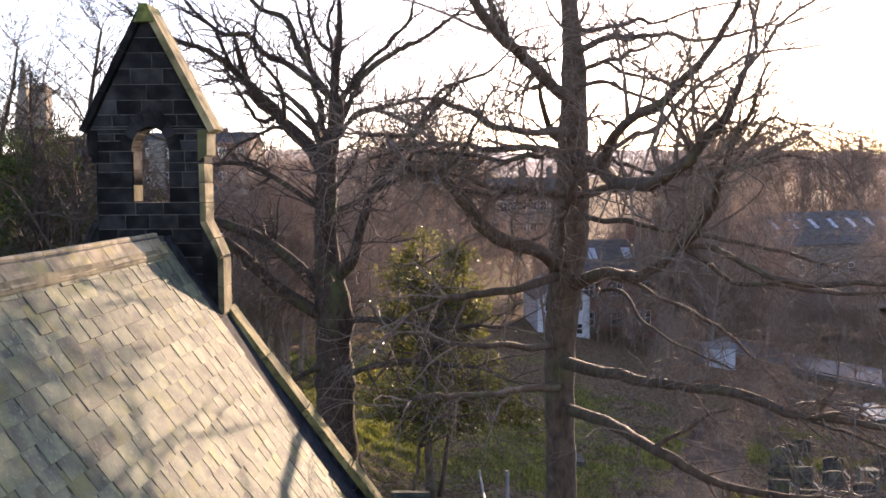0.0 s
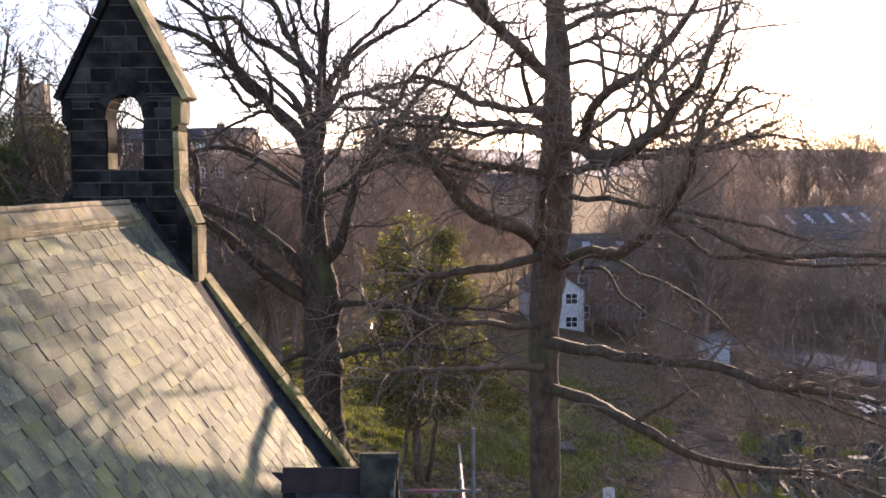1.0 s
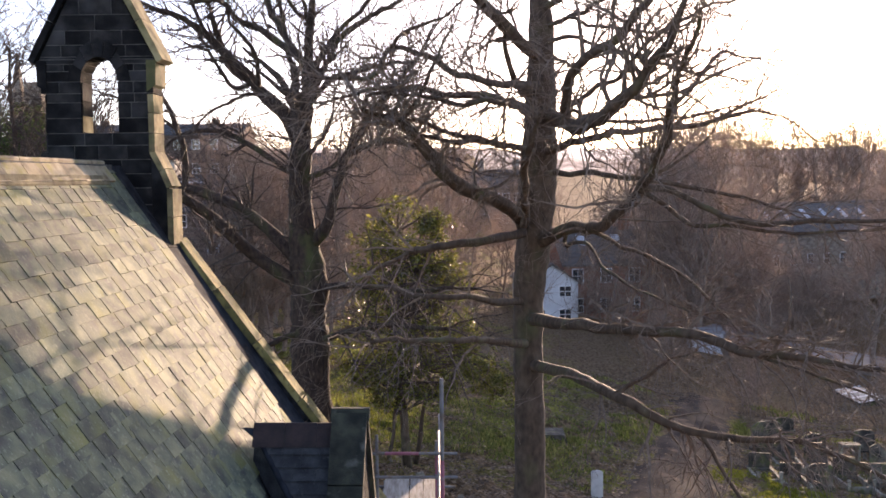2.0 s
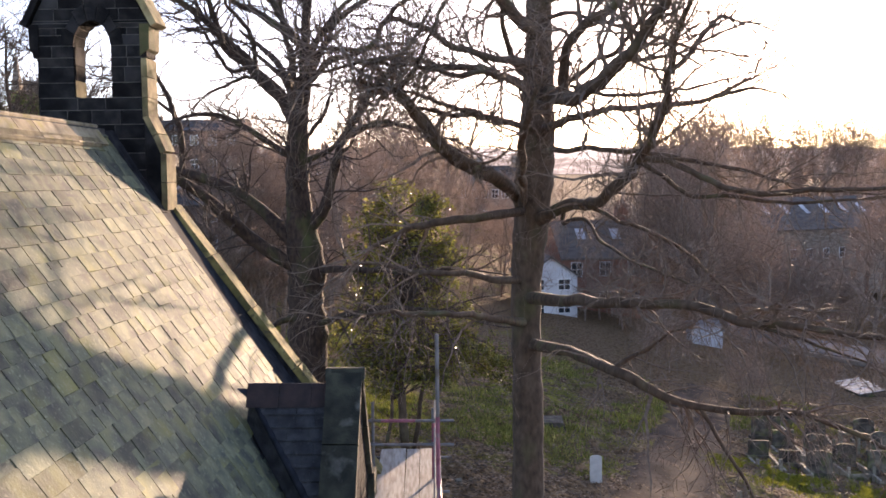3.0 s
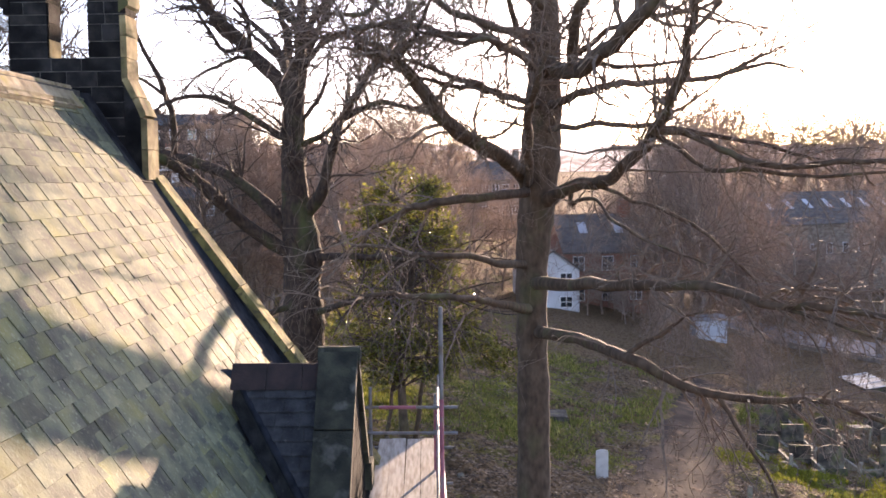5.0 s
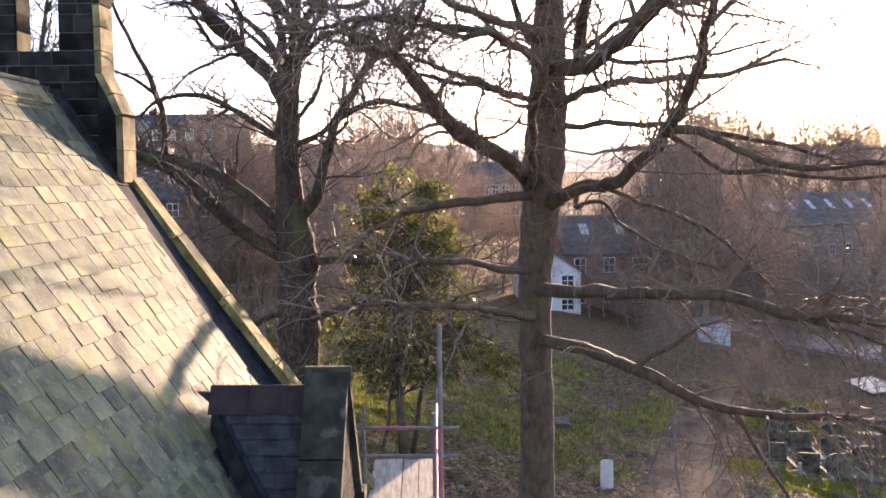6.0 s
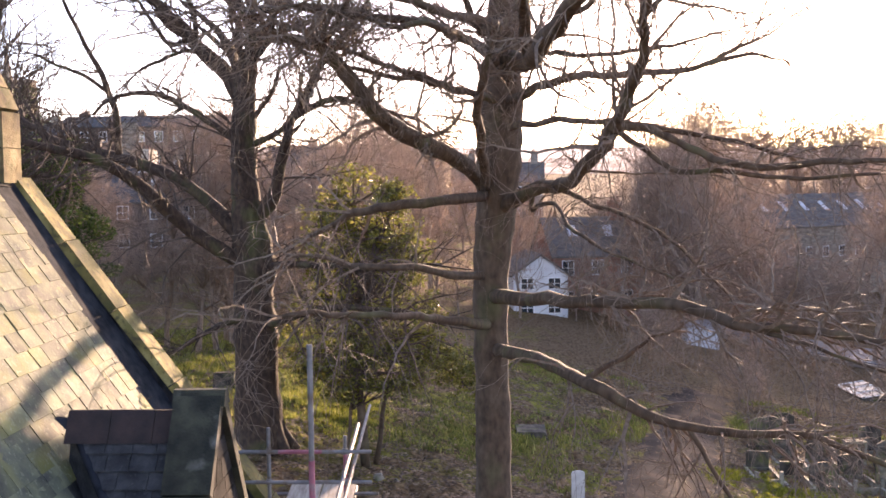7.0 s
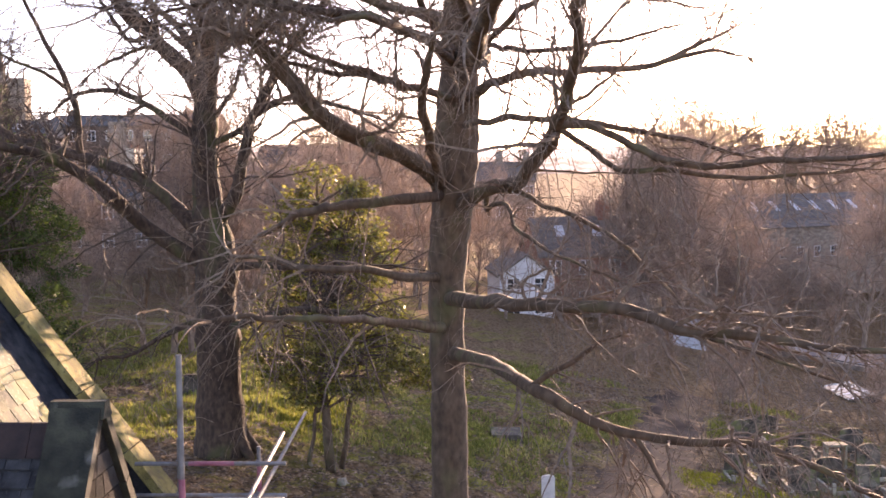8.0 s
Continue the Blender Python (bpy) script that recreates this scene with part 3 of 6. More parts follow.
# shoulders that lead down to the coping
for sg in (1, -1):
    st = Shape()
    ring = [(0.74, 9.6), (1.08, 9.85), (1.08, 10.75), (0.98, 11.0), (0.79, 11.3), (0.74, 11.3)]
    ring = [(BX + sg * x, z) for x, z in ring]
    if sg > 0:
        ring = ring[::-1]
    st.hull([(x, BY0 + 0.02, z) for x, z in ring], [(x, BY1 - 0.02, z) for x, z in ring])
    part("shoulder", st, SOOT, bellcote)
    # weathered cap strips on the shoulder edge, painted sunlit on the sunward side
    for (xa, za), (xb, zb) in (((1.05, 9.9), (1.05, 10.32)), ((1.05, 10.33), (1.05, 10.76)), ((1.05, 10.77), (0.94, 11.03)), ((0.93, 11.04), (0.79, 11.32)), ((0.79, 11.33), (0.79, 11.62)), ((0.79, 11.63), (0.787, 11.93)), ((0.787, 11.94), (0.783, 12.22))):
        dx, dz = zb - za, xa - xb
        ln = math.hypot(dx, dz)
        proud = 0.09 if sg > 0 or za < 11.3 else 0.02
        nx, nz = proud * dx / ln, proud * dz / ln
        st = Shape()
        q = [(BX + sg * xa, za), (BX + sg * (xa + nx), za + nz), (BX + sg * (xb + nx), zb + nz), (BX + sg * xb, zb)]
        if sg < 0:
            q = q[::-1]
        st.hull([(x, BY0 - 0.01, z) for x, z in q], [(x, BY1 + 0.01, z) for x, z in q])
        part("edge_stone", st, SUNEDGE if sg > 0 else SOOT, bellcote)
    # corbelled springer under the gable, sunlight in its colour on the sunward side
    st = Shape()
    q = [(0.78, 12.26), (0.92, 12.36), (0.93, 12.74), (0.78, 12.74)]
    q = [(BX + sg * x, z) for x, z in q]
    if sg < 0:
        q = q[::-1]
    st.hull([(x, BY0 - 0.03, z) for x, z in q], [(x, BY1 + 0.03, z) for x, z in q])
    part("springer", st, SUNEDGE if sg > 0 else SOOT, bellcote)
    # gable coping in two lengths, its sunward slope coloured as if lit
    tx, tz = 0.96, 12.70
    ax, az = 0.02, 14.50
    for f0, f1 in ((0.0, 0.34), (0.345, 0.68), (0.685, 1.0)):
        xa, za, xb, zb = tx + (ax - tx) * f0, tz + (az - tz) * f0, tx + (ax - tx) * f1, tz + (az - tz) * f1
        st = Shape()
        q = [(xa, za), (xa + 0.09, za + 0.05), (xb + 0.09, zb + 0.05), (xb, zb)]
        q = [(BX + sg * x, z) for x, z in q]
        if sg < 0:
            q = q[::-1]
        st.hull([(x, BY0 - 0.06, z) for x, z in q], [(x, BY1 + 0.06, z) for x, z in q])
        part("gable_coping", st, SUNEDGE if sg > 0 else SOOT, bellcote)
# apex stone
st = Shape()
st.hull([(BX - 0.15, BY0 - 0.1, 14.38), (BX + 0.15, BY0 - 0.1, 14.38), (BX + 0.15, BY1 + 0.1, 14.38), (BX - 0.15, BY1 + 0.1, 14.38)], [(BX - 0.06, BY0 - 0.08, 14.66), (BX + 0.06, BY0 - 0.08, 14.66), (BX + 0.06, BY1 + 0.08, 14.66), (BX - 0.06, BY1 + 0.08, 14.66)])
part("apex_stone", st, MOSSCAP, bellcote, "mossy saddle stone")
# lead and slate fillet where the roof meets the bellcote, shadow painted in
st = Shape()
st.hull([on_slope(0.0, 16.3, 0.0), on_slope(1.5, 16.4, 0.0), on_slope(1.55, 17.02, 0.0), on_slope(0.0, 17.02, 0.0)], [on_slope(0.0, 16.36, 0.06), on_slope(1.5, 16.44, 0.03), on_slope(1.55, 17.02, 0.03), on_slope(0.0, 17.02, 0.1)])
part("flashing", st, SHADEFILLET, chapel, "mortar and slate fillet at the bellcote foot, darkened to carry shade")

# ---- dormer gablet on the slope ----
DY, DZ, DX0, DX1 = 13.85, 7.62, -1.86, -0.62
dormer = part("dormer", Shape(), DARKSLATE, chapel, "small gabled dormer roof with dark slates and stone coping")
KD = 1.5
for sg in (-1, 1):
    st = Shape()
    drop = 1.75
    top = [(DX0, DY, DZ), (DX1, DY, DZ), (DX1, DY + sg * drop / KD, DZ - drop), (DX0 + drop * 0.72, DY + sg * drop / KD, DZ - drop)]
    bot = [(x - 0.05, y, z - 0.45) for x, y, z in top]
    if sg < 0:
        top, bot = top[::-1], bot[::-1]
    st.hull(bot, top)
    part("slope", st, DARKSLATE, dormer)
    rows = 12
    for r in range(rows):
        d0, d1 = drop * r / rows, drop * (r + 1) / rows
        x = DX0 + d0 * 0.72
        while x < DX1 - 0.05:
            w = min(br.uniform(0.2, 0.3), DX1 - x)
            ya, yb = DY + sg * d0 / KD, DY + sg * (d1 + 0.03) / KD
            za, zb = DZ - d0, DZ - d1 - 0.03
            xb = x + (d1 - d0) * 0.72 if x < DX0 + d0 * 0.72 + 0.01 else x
            q = [(x, ya, za + 0.012), (x + w - 0.008, ya, za + 0.012), (max(xb + 0.01, x + w - 0.008), yb + sg * 0.02, zb + 0.035), (xb, yb + sg * 0.02, zb + 0.035)]
            p = [(a, e, c - 0.014) for a, e, c in q]
            if sg < 0:
                q, p = q[::-1], p[::-1]
            part("slate", Shape().hull(p, q), DARKSLATE, dormer)
            x += w
x = DX0 - 0.02
while x < DX1:
    w = min(0.42, DX1 - x)
    st = Shape().hull([(x, DY - 0.19, DZ - 0.21), (x + w - 0.006, DY - 0.19, DZ - 0.21), (x + w - 0.006, DY + 0.19, DZ - 0.21), (x, DY + 0.19, DZ - 0.21)], [(x, DY - 0.02, DZ + 0.07), (x + w - 0.006, DY - 0.02, DZ + 0.07), (x + w - 0.006, DY + 0.02, DZ + 0.07), (x, DY + 0.02, DZ + 0.07)])
    part("ridge_tile", st, CLAY, dormer, "dark reddish clay ridge tile")
    x += w
st = Shape()
st.hull([(DX0 - 0.13, DY - 0.07, DZ - 0.01), (DX0 + 0.02, DY - 0.1, DZ - 0.14), (DX0 + 0.02, DY + 0.1, DZ - 0.14), (DX0 - 0.13, DY + 0.07, DZ - 0.01)], [(DX0 - 0.16, DY - 0.05, DZ + 0.0), (DX0 + 0.02, DY - 0.02, DZ - 0.01), (DX0 + 0.02, DY + 0.02, DZ - 0.01), (DX0 - 0.16, DY + 0.05, DZ + 0.0)])
part("saddle_flashing", st, DARKLEAD, dormer)
# valley gutters
for sg in (-1, 1):
    st = Shape()
    a = Vector((DX0 - 0.02, DY + sg * 0.02, DZ - 0.02))
    b = a + Vector((1.26, sg * 1.75 / KD, -1.75))
    st.tube([a, a.lerp(b, 0.5), b], [0.03, 0.05, 0.055], 8)
    part("valley_lead", st, DARKLEAD, dormer, "rounded lead valley roll", smooth=True)
# stone gable face and its coping
GX0, GX1 = DX1, -0.46
wall = Shape()
ring = [(DY - 1.2, G0), (DY + 1.2, G0), (DY + 1.2, DZ - 1.62), (DY, DZ + 0.16), (DY - 1.2, DZ - 1.62)]
wall.hull([(GX0, y, z) for y, z in ring], [(GX1 - 0.015, y, z) for y, z in ring])
gface = part("gable_wall", wall, MORTAR, dormer, "coursed sandstone dormer gable")
z = 5.0
while z < DZ - 0.1:
    h = br.uniform(0.18, 0.26)
    hw0, hw1 = min(1.2, (DZ + 0.14 - z) / 1.5), min(1.2, (DZ + 0.14 - z - h) / 1.5)
    if hw1 < 0.05:
        break
    n = max(1, round(2 * hw0 / br.uniform(0.3, 0.5)))
    cuts = [0] + [(i + br.uniform(-0.2, 0.2)) / n for i in range(1, n)] + [1]
    for c0, c1 in zip(cuts, cuts[1:]):
        st = Shape()
        f0, f1 = lambda c: DY - hw0 + 2 * hw0 * c, lambda c: DY - hw1 + 2 * hw1 * c
        st.hull([(GX1 - 0.1, f0(c0) + 0.008, z + 0.008), (GX1 + 0.01, f0(c0) + 0.008, z + 0.008), (GX1 + 0.01, f0(c1) - 0.008, z + 0.008), (GX1 - 0.1, f0(c1) - 0.008, z + 0.008)], [(GX1 - 0.1, f1(c0) + 0.008, z + h - 0.008), (GX1 + 0.01, f1(c0) + 0.008, z + h - 0.008), (GX1 + 0.01, f1(c1) - 0.008, z + h - 0.008), (GX1 - 0.1, f1(c1) - 0.008, z + h - 0.008)])
        part("block", st, SOOT, gface)
    z += h
for sg in (-1, 1):
    for f0, f1 in ((0.0, 0.49), (0.5, 1.0)):
        st = Shape()
        drop = 1.62
        ya, za = DY + sg * drop * f0 / KD, DZ + 0.16 - drop * f0
        yb, zb = DY + sg * drop * f1 / KD, DZ + 0.16 - drop * f1
        q = [(GX0 - 0.22, ya, za), (GX1 + 0.07, ya, za), (GX1 + 0.07, yb, zb), (GX0 - 0.22, yb, zb)]
        p = [(a, b + sg * 0.09, c + 0.06) for a, b, c in q]
        if sg > 0:
            st.hull(q, p)
        else:
            st.hull(q[::-1], p[::-1])
        part("gable_coping", st, MOSSY, dormer, "mossy sooty coping stone")
    st = Shape().box(GX0 - 0.22, GX1 + 0.1, DY + sg * 1.22 - 0.16, DY + sg * 1.22 + 0.16, DZ - 1.78, DZ - 1.42)
    part("kneeler", st, MOSSY, dormer, "sooty kneeler stone")
st = Shape().hull([(GX0 - 0.24, DY - 0.12, DZ + 0.12), (GX1 + 0.1, DY - 0.12, DZ + 0.12), (GX1 + 0.1, DY + 0.12, DZ + 0.12), (GX0 - 0.24, DY + 0.12, DZ + 0.12)], [(GX0 - 0.24, DY - 0.05, DZ + 0.27), (GX1 + 0.1, DY - 0.05, DZ + 0.27), (GX1 + 0.1, DY + 0.05, DZ + 0.27), (GX0 - 0.24, DY + 0.05, DZ + 0.27)])
part("apex_stone", st, MOSSY, dormer)

# ---- trees ----
def line4(ctrl, per=4):
    """A smooth line through control places (x, y, z, radius)."""
    p = [np.array(c, float) for c in ctrl]
    p = [p[0] * 2 - p[1]] + p + [p[-1] * 2 - p[-2]]
    out = []
    for i in range(1, len(p) - 2):
        a, b, c, d = p[i - 1], p[i], p[i + 1], p[i + 2]
        for k in range(per):
            t = k / per
            out.append(0.5 * (2 * b + (c - a) * t + (2 * a - 5 * b + 4 * c - d) * t * t + (3 * b - a - 3 * c + d) * t ** 3))
    out.append(p[-2])
    return [Vector(q[:3]) for q in out], [max(0.004, float(q[3])) for q in out]


BOUGHS = {}


def set_back(c):
    """The trunk of the tall tree stands deeper than its forward-reaching boughs: carry it and the bough feet back."""
    x, y, z, r = c
    near = max(0.0, 1 - math.hypot(x - 2.25 - 0.035 * (z - 8), y - 22.9) / 2.0)
    k = 1 + 0.205 * near * near * (3 - 2 * near)
    return (1.1 + (x - 1.1) * k, 0.72 + (y - 0.72) * k, 9.85 + (z - 9.85) * k, r * k)


def limb(tree, name, ctrl):
    bark = MOSSBARK if tree is not oak else BARK
    if tree is oak:
        ctrl = [set_back(c) for c in ctrl]
    pts, rad = line4(ctrl, 5)
    wob = random.Random(len(BOUGHS) * 17 + len(ctrl))
    for i in range(len(pts)):
        k = min(1.0, max(0.0, (0.22 - rad[i]) / 0.1))
        pts[i] += (noise.noise_vector(pts[i] * 1.1) * 0.09 + noise.noise_vector(pts[i] * 3.7) * 0.035) * k
        rad[i] *= wob.uniform(0.93, 1.08)
    big = rad[0] > 0.12
    part(name, Shape().tube(pts, rad, 12 if big else 7), bark, tree, smooth=True)
    BOUGHS.setdefault(tree.name, []).append((pts, rad))


def grow(shape, rng, p, d, length, r, depth, droop, kinks=5, spread=0.75, kids=(4, 6), least=0.0028, wild=0.2):
    """A crooked branch with its own side branches, down to single twigs."""
    pts, rad = [p.copy()], [r]
    step = length / kinks
    q, v = p.copy(), d.normalized()
    marks = []
    for i in range(kinks):
        v = (v + Vector((rng.gauss(0, wild), rng.gauss(0, wild), rng.gauss(0, wild) + droop))).normalized()
        q = q + v * step
        pts.append(q.copy())
        rad.append(max(least, r * (1 - 0.8 * (i + 1) / kinks)))
        marks.append((q.copy(), v.copy(), rad[-1]))
    shape.tube(pts, rad, 3, cap=False)
    if depth > 0:
        for _ in range(rng.randint(*kids)):
            m, w, rr = rng.choice(marks)
            side = w.cross(Vector((rng.gauss(0, 1), rng.gauss(0, 1), rng.gauss(0, 1))))
            if side.length < 1e-3:
                continue
            nd = (w * rng.uniform(0.5, 0.9) + side.normalized() * spread).normalized()
            grow(shape, rng, m, nd, length * rng.uniform(0.38, 0.65), max(least, rr * 0.7), depth - 1, droop, max(2, kinks - 2), spread, kids, least, wild)


def dress(tree, seed, gap, length, droop_of, depth=3, kids=(4, 6), start=0.12, lush=0.0, hanging=0):
    """Side branches and twigs on all the limbs of a tree, as one crown mesh."""
    rng = random.Random(seed)
    crown = Shape()
    for n, (pts, rad) in enumerate(BOUGHS[tree.name]):
        total = sum((b - a).length for a, b in zip(pts, pts[1:]))
        low = sum(p.z for p in pts) / len(pts) < lush
        inner = low and pts[-1].x < 1.0
        for _ in range(int(total / gap * (0.6 if n == 0 else 0.5 if inner else 1.45 if low else 1))):
            f = start + (1 - start) * rng.random() ** 0.8
            if n == 0:
                f = 0.4 + 0.6 * rng.random()
            i = min(len(pts) - 2, int(f * (len(pts) - 1)))
            p = pts[i].lerp(pts[i + 1], rng.random())
            along = (pts[i + 1] - pts[i]).normalized()
            out = along.cross(Vector((rng.gauss(0, 1), rng.gauss(0, 1), rng.gauss(0, 1))))
            if out.length < 1e-3:
                continue
            d = along * rng.uniform(0.3, 1.0) + out.normalized() * 0.9 + Vector((0, 0, 0.2))
            r = min(0.05, max(0.012, rad[i] * rng.uniform(0.22, 0.55)))
            grow(crown, rng, p, d, length * rng.uniform(0.4, 1.2) * (0.6 + 8 * r), r, depth - 1 if low else depth, droop_of(p), 9, 0.8, kids, 0.0045 if low else 0.003, 0.19)
        tip, way = pts[-1], (pts[-1] - pts[-3]).normalized()
        for _ in range(3):
            grow(crown, rng, tip, way + Vector((rng.gauss(0, 0.3), rng.gauss(0, 0.3), rng.gauss(0, 0.3))), length * rng.uniform(0.8, 1.4), rad[-1] * 0.75, depth, droop_of(tip), 9, 0.8, kids, 0.003, 0.19)
    spots = [(p, r) for pts, rad in BOUGHS[tree.name][1:] for p, r in zip(pts, rad) if 5.8 < p.z < 13.5 and r < 0.13]
    for _ in range(hanging):  # long loose twigs that hang from the boughs
        p, r = rng.choice(spots)
        grow(crown, rng, p, Vector((rng.gauss(0, 0.4), rng.gauss(0, 0.4), -0.5)), rng.uniform(0.9, 2.6), 0.011, 1, -0.13, 10, 0.6, (2, 4), 0.003, 0.2)
    tagged(part("crown", crown, TWIG if tree is oak else DARKTWIG, tree, "fine bare twigs catching the low sun"), kind="stuff")


oak = thing("bare_tree", "tall bare winter tree with long crooked grey-brown boughs", "tree", "churchyard trees")
limb(oak, "trunk", [(2.17, 22.9, 1.5, 0.377), (2.2, 22.9, 3.07, 0.342), (2.21, 22.9, 5.28, 0.33), (2.18, 22.9, 6.95, 0.318), (2.2, 22.9, 8.26, 0.342), (2.31, 22.9, 9.44, 0.401), (2.39, 22.9, 10.61, 0.401), (2.45, 22.9, 11.77, 0.354), (2.48, 22.9, 13.85, 0.268), (2.43, 22.9, 14.57, 0.207), (2.39, 22.9, 15.16, 0.189), (2.35, 22.9, 15.76, 0.171), (2.32, 22.9, 16.7, 0.134), (2.34, 22.9, 18.11, 0.073)])
limb(oak, "limb", [(2.29, 22.9, 9.27, 0.176), (1.94, 22.8, 9.97, 0.155), (1.22, 22.4, 10.46, 0.152), (0.55, 21.8, 10.87, 0.143), (0.02, 21.3, 11.49, 0.13), (-0.41, 20.9, 12.02, 0.094), (-0.47, 20.8, 12.1, 0.075)])
limb(oak, "limb", [(-0.41, 20.9, 12.02, 0.061), (0.02, 20.6, 12.54, 0.042), (0.3, 20.4, 13.0, 0.032), (0.62, 20.2, 13.57, 0.023)])
limb(oak, "limb", [(2.29, 22.9, 9.27, 0.156), (3.11, 23.2, 9.7, 0.137), (3.66, 22.8, 9.8, 0.129), (4.04, 22.2, 10.17, 0.12), (4.29, 21.3, 10.53, 0.111), (4.33, 20.0, 10.98, 0.09), (4.35, 19.0, 11.39, 0.077), (4.28, 18.0, 11.88, 0.064), (4.19, 17.0, 12.22, 0.057), (4.17, 16.2, 12.65, 0.043), (4.26, 15.6, 13.14, 0.028)])
limb(oak, "limb", [(2.45, 22.9, 12.07, 0.176), (2.93, 22.4, 11.94, 0.167), (3.04, 20.6, 11.84, 0.148), (3.17, 17.6, 11.91, 0.114), (3.42, 16.6, 12.13, 0.1), (3.6, 16.2, 12.39, 0.09), (3.84, 15.8, 12.81, 0.07), (4.06, 15.4, 13.4, 0.044)])
limb(oak, "limb", [(2.79, 22.54, 11.98, 0.059), (3.67, 23.0, 12.75, 0.054), (4.18, 23.2, 13.0, 0.055), (4.52, 23, 13.52, 0.049), (4.88, 23, 13.88, 0.049), (5.56, 23.4, 14.28, 0.044), (6.25, 23.8, 14.64, 0.034), (7.17, 24, 14.78, 0.023)])
limb(oak, "limb", [(2.42, 22.9, 11.27, 0.094), (3.77, 24.8, 11.77, 0.085), (4.54, 25.8, 11.97, 0.082), (6.08, 27, 12.15, 0.074), (7.09, 27.2, 12.36, 0.062), (8.17, 27.4, 12.81, 0.038)])
limb(oak, "limb", [(2.4, 22.9, 10.78, 0.067), (3.54, 22.8, 10.91, 0.062), (4.44, 22.6, 10.86, 0.056), (5.2, 22.4, 10.76, 0.051), (6.26, 22.1, 10.47, 0.04), (7.28, 21.8, 10.23, 0.03)])
limb(oak, "limb", [(4.3, 20.93, 10.66, 0.066), (4.85, 20.6, 10.63, 0.065), (5.41, 20.3, 10.29, 0.059), (5.84, 20.0, 10.08, 0.058), (6.63, 19.6, 10.01, 0.053), (7.46, 19.2, 10.05, 0.043), (8.36, 18.6, 10.12, 0.029)])
limb(oak, "limb", [(4.3, 20.93, 10.66, 0.052), (4.79, 20.8, 10.31, 0.047), (5.25, 20.5, 10.0, 0.046), (5.9, 20.2, 9.96, 0.041), (6.89, 19.8, 9.82, 0.031), (7.92, 19.4, 9.88, 0.022)])
limb(oak, "limb", [(2.18, 22.9, 6.71, 0.136), (3.28, 22.6, 6.55, 0.119), (4.01, 22.0, 6.26, 0.108), (4.83, 21.5, 5.92, 0.09), (5.62, 21.1, 5.74, 0.074), (6.45, 20.6, 5.76, 0.065), (7.3, 20.0, 5.82, 0.056), (8.23, 19.3, 5.52, 0.04), (8.91, 18.8, 5.22, 0.029)])
limb(oak, "limb", [(5.51, 21.16, 5.77, 0.048), (5.98, 20.9, 4.91, 0.038), (6.38, 20.6, 4.18, 0.032), (6.6, 20.3, 3.35, 0.018)])
limb(oak, "limb", [(3.91, 22.09, 6.3, 0.055), (4.58, 22.0, 6.77, 0.045), (4.93, 21.8, 7.08, 0.03), (5.37, 21.5, 7.28, 0.019)])
limb(oak, "limb", [(2.19, 22.9, 7.7, 0.138), (3.59, 22.2, 7.73, 0.116), (4.44, 21.2, 7.79, 0.102), (5.3, 20.2, 7.83, 0.093), (6.1, 19.4, 7.72, 0.081), (6.89, 18.8, 7.65, 0.063), (7.77, 18.2, 7.64, 0.047), (8.52, 17.6, 7.61, 0.031)])
limb(oak, "limb", [(6.1, 19.4, 7.72, 0.04), (6.5, 19.1, 7.52, 0.031), (7.08, 18.8, 7.31, 0.027), (7.78, 18.4, 7.13, 0.019)])
limb(oak, "limb", [(2.18, 22.9, 7.14, 0.103), (1.42, 22.4, 7.37, 0.076), (0.62, 21.8, 7.54, 0.064), (-0.13, 21.2, 7.66, 0.057), (-0.53, 20.7, 7.78, 0.047), (-1.01, 20.2, 7.75, 0.032)])
limb(oak, "limb", [(2.2, 22.9, 8.07, 0.093), (1.2, 23.4, 8.16, 0.074), (0.34, 24.0, 8.22, 0.065), (-0.7, 24.6, 8.29, 0.05), (-1.79, 25.2, 8.39, 0.034)])
limb(oak, "limb", [(2.14, 22.86, 9.57, 0.105), (1.22, 23.8, 9.46, 0.097), (0.21, 24.4, 9.37, 0.089), (-0.59, 25, 9.15, 0.068), (-1.3, 25.6, 8.76, 0.047)])
limb(oak, "limb", [(2.45, 22.9, 12.07, 0.103), (1.8, 22.4, 12.35, 0.086), (1.23, 22.0, 12.53, 0.075), (0.57, 21.6, 12.54, 0.063), (0.04, 21.2, 12.66, 0.053), (-0.89, 20.8, 12.67, 0.038), (-1.79, 20.4, 12.37, 0.023)])
limb(oak, "limb", [(2.47, 22.9, 13.26, 0.139), (1.76, 22.4, 13.82, 0.126), (1.05, 22.0, 14.6, 0.113), (0.41, 21.6, 15.17, 0.101), (0.03, 21.2, 15.83, 0.074), (-0.34, 20.8, 16.73, 0.044)])
limb(oak, "limb", [(2.06, 22.61, 13.58, 0.107), (1.36, 22.6, 14.31, 0.095), (0.83, 22.5, 15.01, 0.084), (0.56, 22.4, 15.93, 0.063), (0.43, 22.3, 17.07, 0.037)])
limb(oak, "limb", [(2.46, 22.9, 12.66, 0.096), (0.99, 22.3, 12.94, 0.073), (0.05, 21.8, 13.38, 0.061), (-0.62, 21.4, 13.42, 0.055), (-0.89, 21.0, 12.9, 0.049), (-1.79, 20.6, 12.83, 0.034)])
limb(oak, "limb", [(-0.62, 21.4, 13.42, 0.045), (-0.27, 21.2, 13.74, 0.04), (0.4, 21.0, 14.04, 0.03), (0.84, 20.8, 14.39, 0.019)])
